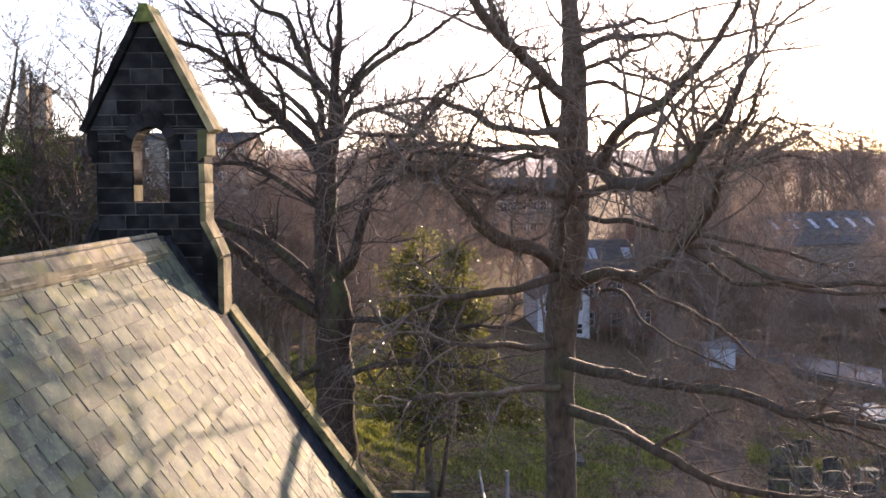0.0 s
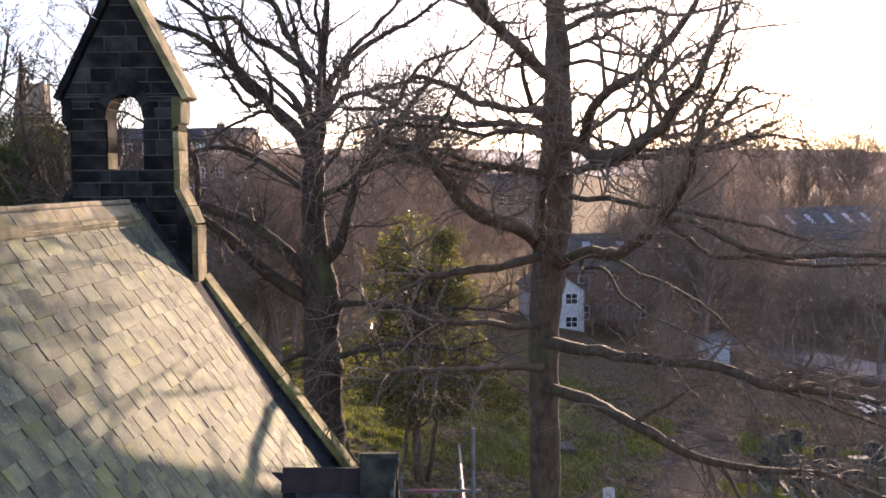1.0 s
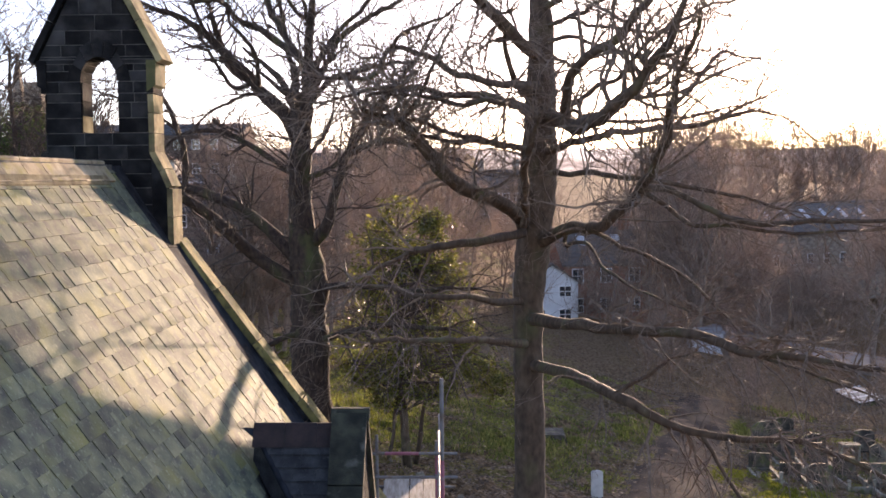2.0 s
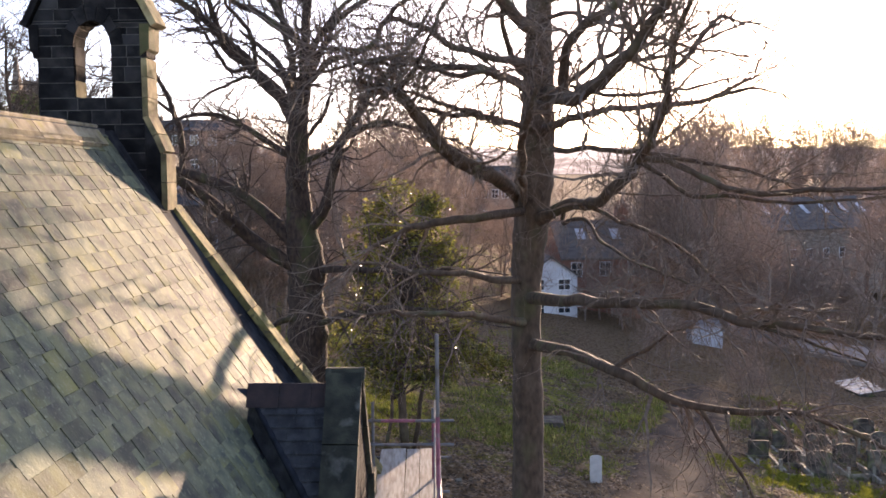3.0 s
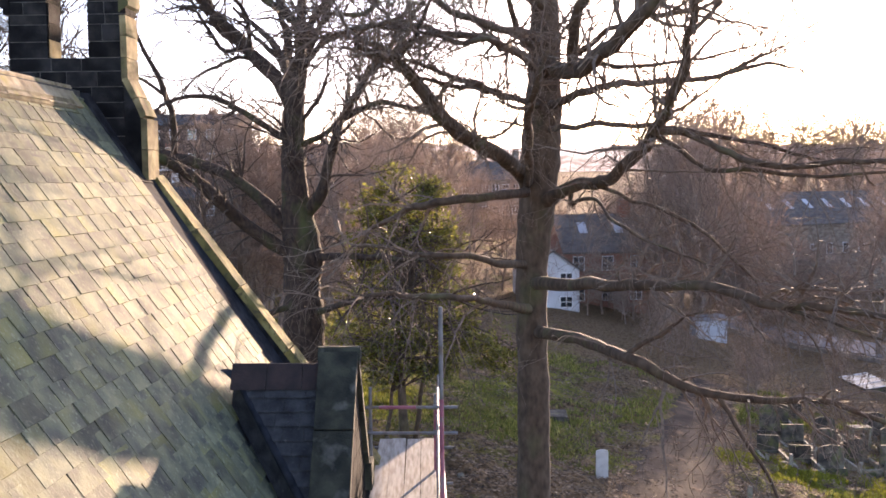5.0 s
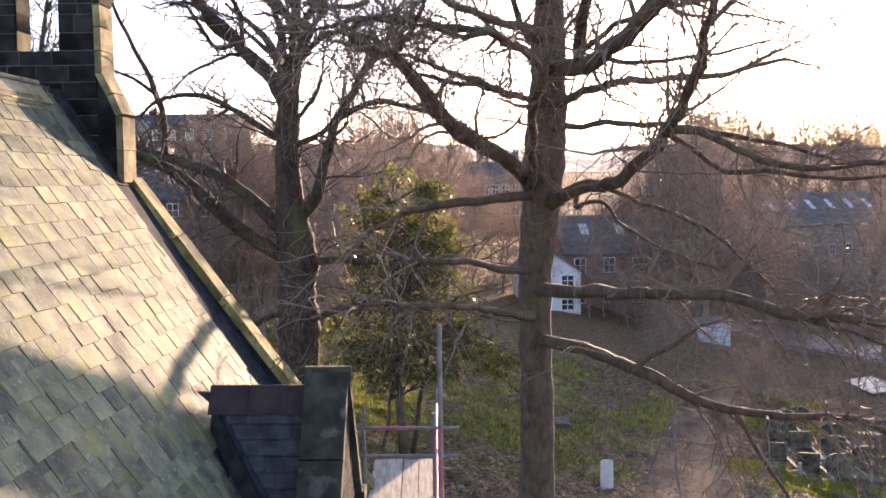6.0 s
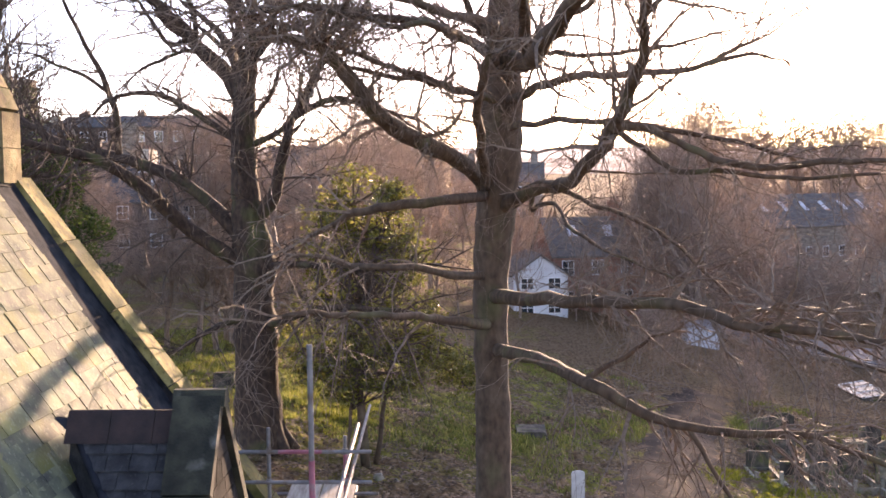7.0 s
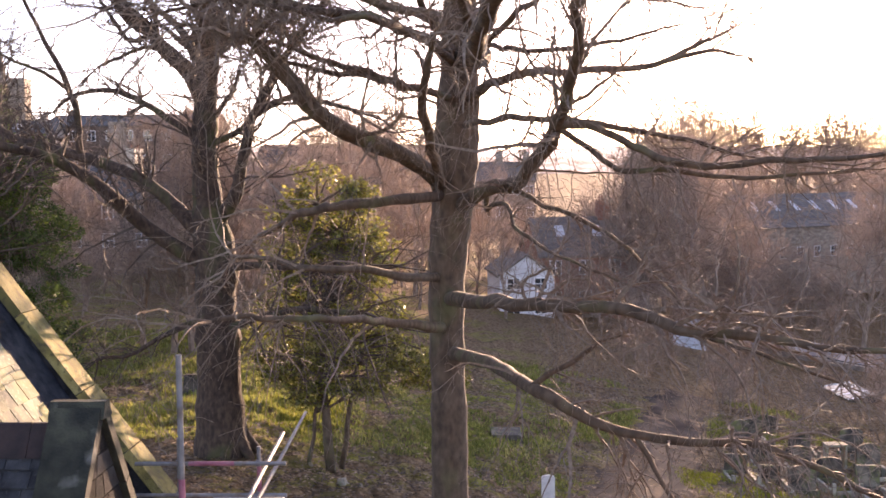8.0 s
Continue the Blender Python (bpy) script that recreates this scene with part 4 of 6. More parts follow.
limb(oak, "limb", [(2.99, 23.16, 9.64, 0.053), (2.98, 23, 9.31, 0.047), (3.4, 22.6, 9.43, 0.041), (3.79, 22, 8.93, 0.035), (4.47, 21.4, 8.57, 0.024), (5.22, 20.8, 8.17, 0.019)])
limb(oak, "limb", [(2.45, 22.9, 11.77, 0.084), (2.1, 22.4, 12.12, 0.072), (1.74, 21.9, 12.31, 0.066), (1.25, 21.4, 12.4, 0.056), (0.69, 20.9, 12.37, 0.046), (0.07, 20.4, 12.46, 0.036), (-0.6, 19.9, 12.48, 0.028)])
limb(oak, "limb", [(2.46, 22.9, 12.66, 0.093), (2.12, 22.7, 12.52, 0.078), (1.86, 22.6, 12.91, 0.064), (1.71, 22.5, 13.5, 0.046), (1.61, 22.4, 14.18, 0.027)])
limb(oak, "limb", [(2.95, 22.14, 11.93, 0.115), (2.83, 20.4, 12.73, 0.096), (3.07, 19.6, 12.97, 0.088), (3.43, 19.2, 13.23, 0.081), (3.73, 18.5, 13.58, 0.074), (4.03, 18, 13.93, 0.063), (4.32, 17.6, 14.49, 0.045), (4.55, 17.2, 15.12, 0.028)])
limb(oak, "limb", [(6.8, 27.14, 12.3, 0.056), (7.6, 27.2, 12.44, 0.052), (8.3, 27.4, 12.52, 0.04), (8.9, 27.6, 12.44, 0.025)])
limb(oak, "limb", [(4.27, 17.86, 11.93, 0.038), (5.09, 18.1, 12.89, 0.034), (5.45, 18, 12.85, 0.024)])
limb(oak, "limb", [(3.04, 22.67, 12.2, 0.045), (3.83, 22.7, 12.06, 0.045), (5.04, 22.4, 12.07, 0.036), (5.8, 22, 12.25, 0.026), (6.3, 21.8, 12.3, 0.016)])
limb(oak, "limb", [(2.09, 22.84, 9.67, 0.097), (2.1, 22.0, 10.51, 0.086), (2.05, 21.6, 11.15, 0.075), (2.21, 21.4, 11.69, 0.058), (2.36, 21.3, 12.14, 0.041)])
limb(oak, "limb", [(2.42, 22.9, 11.27, 0.073), (1.45, 22.4, 11.55, 0.061), (0.66, 22, 11.8, 0.05), (-0.04, 21.6, 12.03, 0.039), (-0.51, 21.2, 12.06, 0.029)])
limb(oak, "limb", [(2.28, 22.83, 11.31, 0.061), (1.23, 22.5, 11.58, 0.056), (0.66, 22.1, 11.61, 0.05), (0.17, 21.8, 11.72, 0.039), (-0.41, 21.4, 11.87, 0.029)])
limb(oak, "limb", [(-0.47, 20.8, 12.1, 0.064), (-0.65, 20.4, 12.06, 0.06), (-0.94, 20.2, 12.18, 0.05), (-1.02, 20.2, 12.22, 0.045), (-0.91, 20.0, 12.46, 0.036), (-0.54, 19.8, 12.54, 0.027)])
limb(oak, "limb", [(2.42, 22.9, 14.74, 0.064), (3.14, 22.6, 14.85, 0.053), (3.41, 22.4, 14.96, 0.047), (3.59, 22.3, 15.09, 0.042), (3.98, 22, 15.1, 0.031), (4.49, 21.7, 15.24, 0.025), (5.32, 21.4, 15.4, 0.015)])
limb(oak, "limb", [(2.46, 22.9, 14.16, 0.081), (2.82, 22.7, 14.48, 0.075), (3.07, 22.5, 14.61, 0.069), (3.45, 22.3, 14.72, 0.063), (3.83, 22.1, 14.82, 0.052), (4.19, 21.9, 14.85, 0.046), (4.61, 21.7, 14.71, 0.041), (5.12, 21.5, 14.77, 0.035), (5.82, 21.2, 14.85, 0.025)])
limb(oak, "limb", [(2.48, 22.9, 13.85, 0.059), (3.08, 23.1, 14.14, 0.054), (3.41, 23.3, 14.39, 0.049), (3.74, 23.5, 14.66, 0.039), (4.08, 23.7, 14.86, 0.028)])
limb(oak, "limb", [(3.08, 23.1, 14.14, 0.038), (3.66, 22.9, 13.99, 0.038), (4.22, 22.7, 13.97, 0.032), (4.54, 22.5, 13.93, 0.032), (5.08, 22.3, 13.83, 0.026), (5.44, 22.1, 13.92, 0.021)])
limb(oak, "limb", [(2.48, 22.9, 13.55, 0.054), (3.11, 23.3, 13.78, 0.049), (3.65, 23.7, 13.76, 0.044), (4.34, 24.1, 13.68, 0.045), (4.9, 24.4, 13.54, 0.04), (5.47, 24.7, 13.46, 0.041), (6.19, 25, 13.31, 0.035), (7.19, 25.3, 13.15, 0.024)])
limb(oak, "limb", [(3.42, 22.97, 9.76, 0.048), (4.67, 22.6, 9.19, 0.041), (5.54, 21.8, 8.64, 0.034), (6.22, 21, 7.82, 0.024)])
dress(oak, 5, 0.42, 2.4, lambda p: -0.08 if p.z < 9.5 else 0.02, kids=(2, 4), lush=9.4, hanging=240)
sycamore = thing("bare_tree", "broad forked bare tree with moss-tinged trunk beside holly", "tree", "churchyard trees")
limb(sycamore, "trunk", [(-4.57, 35.0, 1.04, 0.986), (-4.46, 35.0, 2.06, 0.822), (-4.49, 35.0, 3.59, 0.69), (-4.49, 35.0, 5.27, 0.658), (-4.54, 35.0, 6.61, 0.575), (-4.46, 35.0, 7.33, 0.666), (-4.61, 35.0, 8.54, 0.53), (-4.71, 35.0, 9.57, 0.444), (-4.74, 35.0, 10.59, 0.376), (-4.71, 35.0, 11.61, 0.359), (-4.65, 35.0, 12.63, 0.325)])
limb(sycamore, "limb", [(-4.68, 35.0, 12.19, 0.276), (-4.43, 34.8, 13.28, 0.21), (-4.38, 34.6, 14.42, 0.176), (-4.25, 34.4, 15.7, 0.143), (-4.07, 34.2, 17.12, 0.095), (-3.92, 34, 18.51, 0.055)])
limb(sycamore, "limb", [(-4.68, 35.0, 12.05, 0.276), (-5.23, 35.2, 13.08, 0.212), (-5.81, 35.3, 13.69, 0.18), (-6.34, 35.4, 14.14, 0.156), (-7.04, 35.5, 14.68, 0.132), (-7.45, 35.6, 15.46, 0.107), (-7.86, 35.8, 16.71, 0.067)])
limb(sycamore, "limb", [(-6.34, 35.4, 14.14, 0.099), (-6.9, 35.2, 13.95, 0.073), (-7.26, 35, 14.44, 0.065), (-7.61, 34.8, 15.17, 0.048)])
limb(sycamore, "limb", [(-4.61, 35.0, 8.54, 0.243), (-3.83, 34.6, 9.39, 0.192), (-3.46, 34.2, 10.56, 0.166), (-3.05, 33.6, 11.6, 0.14), (-2.51, 33, 12.35, 0.122), (-1.85, 32.2, 13.12, 0.096), (-1.22, 31.4, 13.76, 0.072), (-0.57, 30.8, 14.39, 0.049)])
limb(sycamore, "limb", [(-2.97, 33.51, 11.71, 0.116), (-2.39, 33.2, 11.96, 0.099), (-1.7, 32.8, 12.12, 0.091), (-0.71, 32.2, 11.87, 0.067), (0.09, 31.6, 11.59, 0.043)])
limb(sycamore, "limb", [(-4.73, 35.0, 10.88, 0.105), (-3.76, 34.6, 11.24, 0.088), (-3.02, 34.2, 11.79, 0.071)])
limb(sycamore, "limb", [(-4.67, 35.0, 12.34, 0.146), (-4.85, 35.4, 13.35, 0.123), (-4.94, 35.8, 14.43, 0.108), (-5.26, 36.2, 15.36, 0.093), (-5.56, 36.5, 16.63, 0.068), (-5.86, 36.8, 18.1, 0.043)])
limb(sycamore, "limb", [(-4.72, 35.0, 11.32, 0.081), (-4.08, 34.8, 12.1, 0.073), (-3.65, 34.6, 12.75, 0.064), (-3.54, 34.5, 13.07, 0.048)])
limb(sycamore, "limb", [(-4.5, 35.0, 7.68, 0.243), (-5.52, 35.4, 8.88, 0.214), (-6.55, 35.8, 9.72, 0.191), (-7.8, 36.2, 10.34, 0.177), (-9.17, 36.6, 10.75, 0.162), (-10.39, 37, 11.03, 0.147), (-11.64, 37.4, 11.37, 0.122), (-12.9, 37.8, 12.24, 0.088)])
limb(sycamore, "limb", [(-8.97, 36.54, 10.69, 0.11), (-8.96, 36.4, 11.92, 0.11), (-9.14, 36.3, 12.71, 0.101), (-9.63, 36.1, 13.84, 0.076), (-10.19, 35.9, 15.22, 0.058), (-10.5, 35.8, 16.41, 0.042)])
limb(sycamore, "limb", [(-9.14, 36.3, 12.71, 0.068), (-9.86, 36.2, 13.16, 0.059), (-10.53, 36.1, 13.51, 0.05), (-11.37, 36, 13.86, 0.033)])
limb(sycamore, "limb", [(-4.47, 35.0, 7.23, 0.243), (-6.0, 34.4, 8.32, 0.207), (-6.75, 33.8, 9.14, 0.203), (-7.46, 33.2, 9.94, 0.176), (-8.07, 32.6, 10.43, 0.15), (-8.97, 32, 10.77, 0.125), (-9.82, 31.4, 11.04, 0.094)])
limb(sycamore, "limb", [(-4.73, 35.0, 11.03, 0.105), (-6.11, 35.3, 11.9, 0.098), (-7.13, 35.6, 12.46, 0.091), (-8.18, 35.9, 12.62, 0.075), (-8.99, 36.2, 12.47, 0.059), (-9.7, 36.4, 12.02, 0.042)])
limb(sycamore, "limb", [(-5.89, 35.31, 13.75, 0.09), (-6.34, 35, 13.75, 0.065), (-6.84, 34.6, 13.46, 0.056), (-7.5, 34.2, 13.1, 0.04)])
limb(sycamore, "limb", [(-4.42, 34.77, 13.44, 0.097), (-3.67, 34.4, 14.02, 0.088), (-2.75, 33.8, 14.31, 0.078), (-1.68, 33, 14.46, 0.061), (-0.67, 32.2, 14.4, 0.044)])
limb(sycamore, "limb", [(-4.43, 34.8, 13.28, 0.081), (-3.47, 34.2, 14.18, 0.071), (-2.4, 33.6, 14.08, 0.062), (-1.54, 33, 13.52, 0.046)])
limb(sycamore, "limb", [(-4.67, 35.0, 12.34, 0.124), (-5.84, 35.1, 13.61, 0.143), (-6.39, 35.2, 14.39, 0.134), (-7.18, 35.3, 15.17, 0.126), (-8.08, 35.4, 15.96, 0.108), (-9.01, 35.5, 16.49, 0.09), (-9.98, 35.6, 16.8, 0.072), (-11.15, 35.7, 17.58, 0.045)])
limb(sycamore, "limb", [(-4.36, 34.57, 14.6, 0.133), (-5.67, 35, 15.68, 0.116), (-6.62, 34.8, 16.1, 0.097), (-7.11, 34.6, 16.72, 0.088), (-7.93, 34.4, 16.76, 0.07), (-8.82, 34.2, 17.32, 0.052)])
limb(sycamore, "limb", [(-4.55, 34.63, 14.75, 0.111), (-5.62, 35.4, 16.38, 0.117), (-6.09, 35.6, 17.4, 0.1), (-7.02, 35.8, 17.88, 0.082), (-7.73, 36, 18.9, 0.055)])
limb(sycamore, "limb", [(-4.38, 34.6, 14.42, 0.124), (-3.0, 34.6, 15.7, 0.105), (-2.1, 34.2, 16.18, 0.087), (-1.42, 33.8, 16.48, 0.069), (-0.37, 33.4, 17.09, 0.051)])
limb(sycamore, "limb", [(-4.46, 35.0, 7.33, 0.124), (-2.24, 33.6, 7.53, 0.097), (-0.97, 32.4, 7.46, 0.079), (0.36, 31.2, 7.69, 0.055)])
limb(sycamore, "limb", [(-4.5, 35.0, 5.46, 0.116), (-2.71, 33.4, 6.13, 0.096), (-1.38, 32.0, 6.45, 0.084), (0.26, 30.6, 6.56, 0.06)])
limb(sycamore, "limb", [(-3.79, 34.6, 14.97, 0.098), (-3.22, 34.6, 15.85, 0.079), (-2.44, 34.2, 16.42, 0.07), (-1.86, 33.8, 16.95, 0.052), (-1.62, 33.5, 17.63, 0.034)])
limb(sycamore, "limb", [(-4.29, 34.46, 15.33, 0.098), (-4.46, 35.6, 16.16, 0.081), (-4.89, 36, 16.6, 0.073), (-5.33, 36.4, 17.23, 0.065), (-5.47, 36.8, 18.25, 0.047), (-5.58, 37, 19.26, 0.038)])
limb(sycamore, "limb", [(-4.52, 35.66, 16.22, 0.068), (-4.63, 35.6, 17.29, 0.063), (-4.39, 35.6, 18.03, 0.045), (-4.22, 35.6, 19.14, 0.027)])
limb(sycamore, "limb", [(-6.08, 35.14, 13.94, 0.089), (-6.01, 34.6, 14.97, 0.079), (-6.47, 34.2, 15.63, 0.061), (-6.73, 33.9, 15.99, 0.052), (-6.69, 33.6, 16.66, 0.034)])
limb(sycamore, "limb", [(-7.57, 35.34, 15.51, 0.081), (-7.94, 35, 16.14, 0.071), (-8.22, 34.7, 16.84, 0.062), (-8.69, 34.4, 17.35, 0.052), (-8.96, 34.1, 17.84, 0.035)])
limb(sycamore, "limb", [(-4.52, 35.0, 6.04, 0.124), (-5.59, 34, 5.6, 0.083), (-6.38, 33.4, 5.14, 0.059), (-7.29, 32.8, 5.01, 0.036)])
dress(sycamore, 9, 0.29, 2.5, lambda p: -0.04 if p.z < 9 else 0.03, kids=(2, 4))


def root_flare(tree, x, y, r):
    s = Shape()
    z = level(x, y)
    for k in range(7):
        a = k * 0.9 + 0.3
        o = Vector((math.cos(a), math.sin(a), 0))
        base = Vector((x, y, z))
        s.tube([base + o * r * 0.55 + Vector((0, 0, r * 2.2)), base + o * r * 0.85 + Vector((0, 0, r * 0.9)), base + o * r * 1.35 + Vector((0, 0, r * 0.2)), base + o * r * 1.9 + Vector((0, 0, -0.15))], [r * 0.4, r * 0.42, r * 0.36, r * 0.2], 7)
    part("root_flare", s, BARK if tree is oak else MOSSBARK, tree, smooth=True)


root_flare(oak, 2.39, 27.45, 0.36)
root_flare(sycamore, -4.25, 35.0, 0.5)


def bare_tree_meshes(seed, height, count, upright, fine=1.0):
    """Trunk and crown meshes of a woodland tree, with its finest twigs as thin slivers."""
    rng = random.Random(seed)
    trunk, crown = Shape(), Shape()
    pts, rad = [Vector((0, 0, -0.4))], [height * 0.014]
    v = Vector((0, 0, 1))
    for i in range(9):
        v = (v + Vector((rng.gauss(0, 0.07), rng.gauss(0, 0.07), 0.12))).normalized()
        pts.append(pts[-1] + v * height * 0.1)
        rad.append(height * 0.014 * (1 - 0.09 * (i + 1)))
    trunk.tube(pts, rad, 6)

    def twig(p, d, length, r, depth):
        q, w = p.copy(), d.normalized()
        line, marks = [p], []
        n = 4 if depth == 2 else 3
        for _ in range(n):
            w = (w + Vector((rng.gauss(0, 0.18), rng.gauss(0, 0.18), rng.gauss(0, 0.18) + 0.06))).normalized()
            q = q + w * length / n
            line.append(q.copy())
            marks.append((q.copy(), w.copy()))
        crown.tube(line, [max(0.008 * fine, r * (1 - 0.8 * i / n)) for i in range(n + 1)], 3, cap=False)
        for _ in range(5 if depth == 2 else round(8 / fine)):
            m, w = rng.choice(marks)
            nd = (w * 0.8 + Vector((rng.gauss(0, 0.6), rng.gauss(0, 0.6), rng.gauss(0, 0.5)))).normalized()
            ln = length * rng.uniform(0.4, 0.65)
            if depth > 1:
                twig(m, nd, ln, r * 0.45, depth - 1)
            else:
                side = nd.cross(Vector((rng.gauss(0, 1), rng.gauss(0, 1), rng.gauss(0, 1)))).normalized() * 0.014 * fine
                k = len(crown.v)
                e = m + nd * ln
                crown.v += [tuple(m - side), tuple(m + side), tuple(e)]
                crown.f.append((k, k + 1, k + 2))

    for _ in range(count):
        i = rng.randint(2, 9)
        a = rng.uniform(0, 6.3)
        twig(pts[i], Vector((math.cos(a), math.sin(a), upright + rng.uniform(-0.3, 0.6))), height * rng.uniform(0.16, 0.34) * (1.2 - 0.06 * i), rad[i] * 0.5, 2)
    return trunk.mesh("trunk"), crown.mesh("crown")


KINDS = [bare_tree_meshes(k + 31, h, n, up) for k, (h, n, up) in enumerate(((11, 44, 0.7), (14, 50, 0.8), (9, 40, 0.5), (13, 40, 1.1), (8, 46, 0.5)))]
KINDS += [bare_tree_meshes(77, 14, 52, 0.8, 0.5), bare_tree_meshes(79, 12, 52, 0.6, 0.5)]
FIRST = []
for n, (tm, cm) in enumerate(KINDS):
    t = thing("woodland_tree", "slender bare woodland tree with fine brown twigs", "tree", "winter woodland")
    # the first five kinds carry painted haze in their bark
    part("trunk", tm, HAZEBARK if n < 5 else MOSSBARK, t, smooth=True)
    part("crown", cm, HAZEBARK if n < 5 else DARKTWIG, t)
    FIRST.append(t)
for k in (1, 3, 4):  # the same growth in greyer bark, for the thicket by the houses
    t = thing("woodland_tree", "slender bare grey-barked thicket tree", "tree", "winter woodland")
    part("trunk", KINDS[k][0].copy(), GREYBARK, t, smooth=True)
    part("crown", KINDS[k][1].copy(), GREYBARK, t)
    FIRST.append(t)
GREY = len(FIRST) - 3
used = set()


def plant(kind, x, y, size=1.0, sink=0.0):
    m = pose(x, y, level(x, y) - sink, 0, 0, rnd.uniform(0, 360))
    t = FIRST[kind]
    if kind not in used:
        used.add(kind)
        t.matrix_basis = m @ Matrix.Diagonal((size, size, size, 1))
    else:
        c = copy_thing(t, m)
        c.scale = (size, size, size)


for _ in range(50):  # edge of the wood beyond the road
    y = rnd.uniform(84, 122)
    x = 11 + rnd.random() * (y * 0.52 - 6)
    if abs(x - 1.3 - 0.306 * y) < 3.5:  # gap of low scrub added along the sun's line to light the graves
        plant(rnd.choice((2, 4)), x, y, rnd.uniform(0.45, 0.6) if y < 97 else rnd.uniform(0.8, 1.0))
    elif x < 0.16 * y + 2:
        plant(rnd.randrange(5), x, y, rnd.uniform(0.7, 0.95))
    else:
        plant(rnd.choice((0, 1, 3)), x, y, rnd.uniform(1.2, 1.6))
for _ in range(14):  # deeper wood
    y = rnd.uniform(122, 200)
    x = 5 + rnd.random() * (y * 0.55)
    plant(rnd.randrange(5), x, y, rnd.uniform(0.6, 0.9) if x < 0.16 * y + 2 else rnd.uniform(1.1, 1.6))
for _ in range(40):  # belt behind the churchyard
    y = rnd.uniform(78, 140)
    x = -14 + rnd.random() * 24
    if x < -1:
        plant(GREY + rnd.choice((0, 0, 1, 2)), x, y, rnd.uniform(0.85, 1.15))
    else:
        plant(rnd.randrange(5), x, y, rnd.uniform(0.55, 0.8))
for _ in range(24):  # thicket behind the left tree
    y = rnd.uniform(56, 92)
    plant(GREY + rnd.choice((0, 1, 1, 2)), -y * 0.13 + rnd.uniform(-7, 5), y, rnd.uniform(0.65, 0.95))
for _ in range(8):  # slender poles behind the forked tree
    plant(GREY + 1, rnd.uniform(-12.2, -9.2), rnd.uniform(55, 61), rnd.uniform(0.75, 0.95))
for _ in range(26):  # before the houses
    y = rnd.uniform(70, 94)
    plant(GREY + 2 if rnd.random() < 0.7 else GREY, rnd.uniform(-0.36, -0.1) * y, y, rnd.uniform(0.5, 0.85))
for k, x, y, z in ((5, -16.2, 42, 1.35), (6, -19, 45.5, 1.45), (5, -22.5, 48, 1.4), (6, -24, 55, 1.25), (5, -29, 62, 1.2)):  # tall trees behind the chapel
    plant(k, x, y, z)
for x, y, z in ((10.2, 87, 0.7), (11.8, 90, 0.8), (13.2, 86, 0.65), (14.6, 91, 0.85), (16.5, 88, 0.7)):  # before the brick house
    plant(4 if z < 0.75 else 2, x, y, z)
for _ in range(34):  # undergrowth at the foot of the wood
    y = rnd.uniform(84, 116)
    plant(rnd.choice((4, 2)), 10 + rnd.random() * (y * 0.5 - 8), y, rnd.uniform(0.35, 0.6))
for _ in range(26):  # tall crowns far behind the lane
    y = rnd.uniform(195, 245)
    plant(rnd.choice((0, 1, 1, 3)), y * rnd.uniform(0.2, 0.45), y, rnd.uniform(2.0, 2.45))
for _ in range(9):  # bushes before the long building
    y = rnd.uniform(104, 126)
    plant(rnd.choice((2, 4)), 1.3 + 0.306 * y + rnd.uniform(-4, 5), y, rnd.uniform(0.8, 1.05))
for _ in range(16):  # behind the shed-shaped block
    plant(rnd.choice((0, 2, 4)), rnd.uniform(20, 34), rnd.uniform(112, 150), rnd.uniform(0.6, 1.0))
for _ in range(22):  # scrub before the road
    plant(4 if rnd.random() < 0.7 else 2, rnd.uniform(8, 42), rnd.uniform(56, 74), rnd.uniform(0.35, 0.6))


def leaf_cloud(shape, rng, centre, radii, count, size, hollow=0.55):
    for _ in range(count):
        while True:
            d = Vector((rng.uniform(-1, 1), rng.uniform(-1, 1), rng.uniform(-1, 1)))
            if hollow < d.length < 1:
                break
        p = Vector(centre) + Vector((d.x * radii[0], d.y * radii[1], d.z * radii[2]))
        a = Vector((rng.gauss(0, 1), rng.gauss(0, 1), rng.gauss(0, 0.7))).normalized()
        b = a.cross(Vector((rng.gauss(0, 1), rng.gauss(0, 1), rng.gauss(0, 1)))).normalized()
        n = a.cross(b) * 0.12
        k = len(shape.v)
        z = size * rng.uniform(0.7, 1.3)
        for q in (p - a * z, p + b * z * 0.45 + n * z, p + a * z, p - b * z * 0.45 + n * z):
            shape.v.append((q.x, q.y, q.z))
        shape.f += [(k, k + 1, k + 2), (k, k + 2, k + 3)]


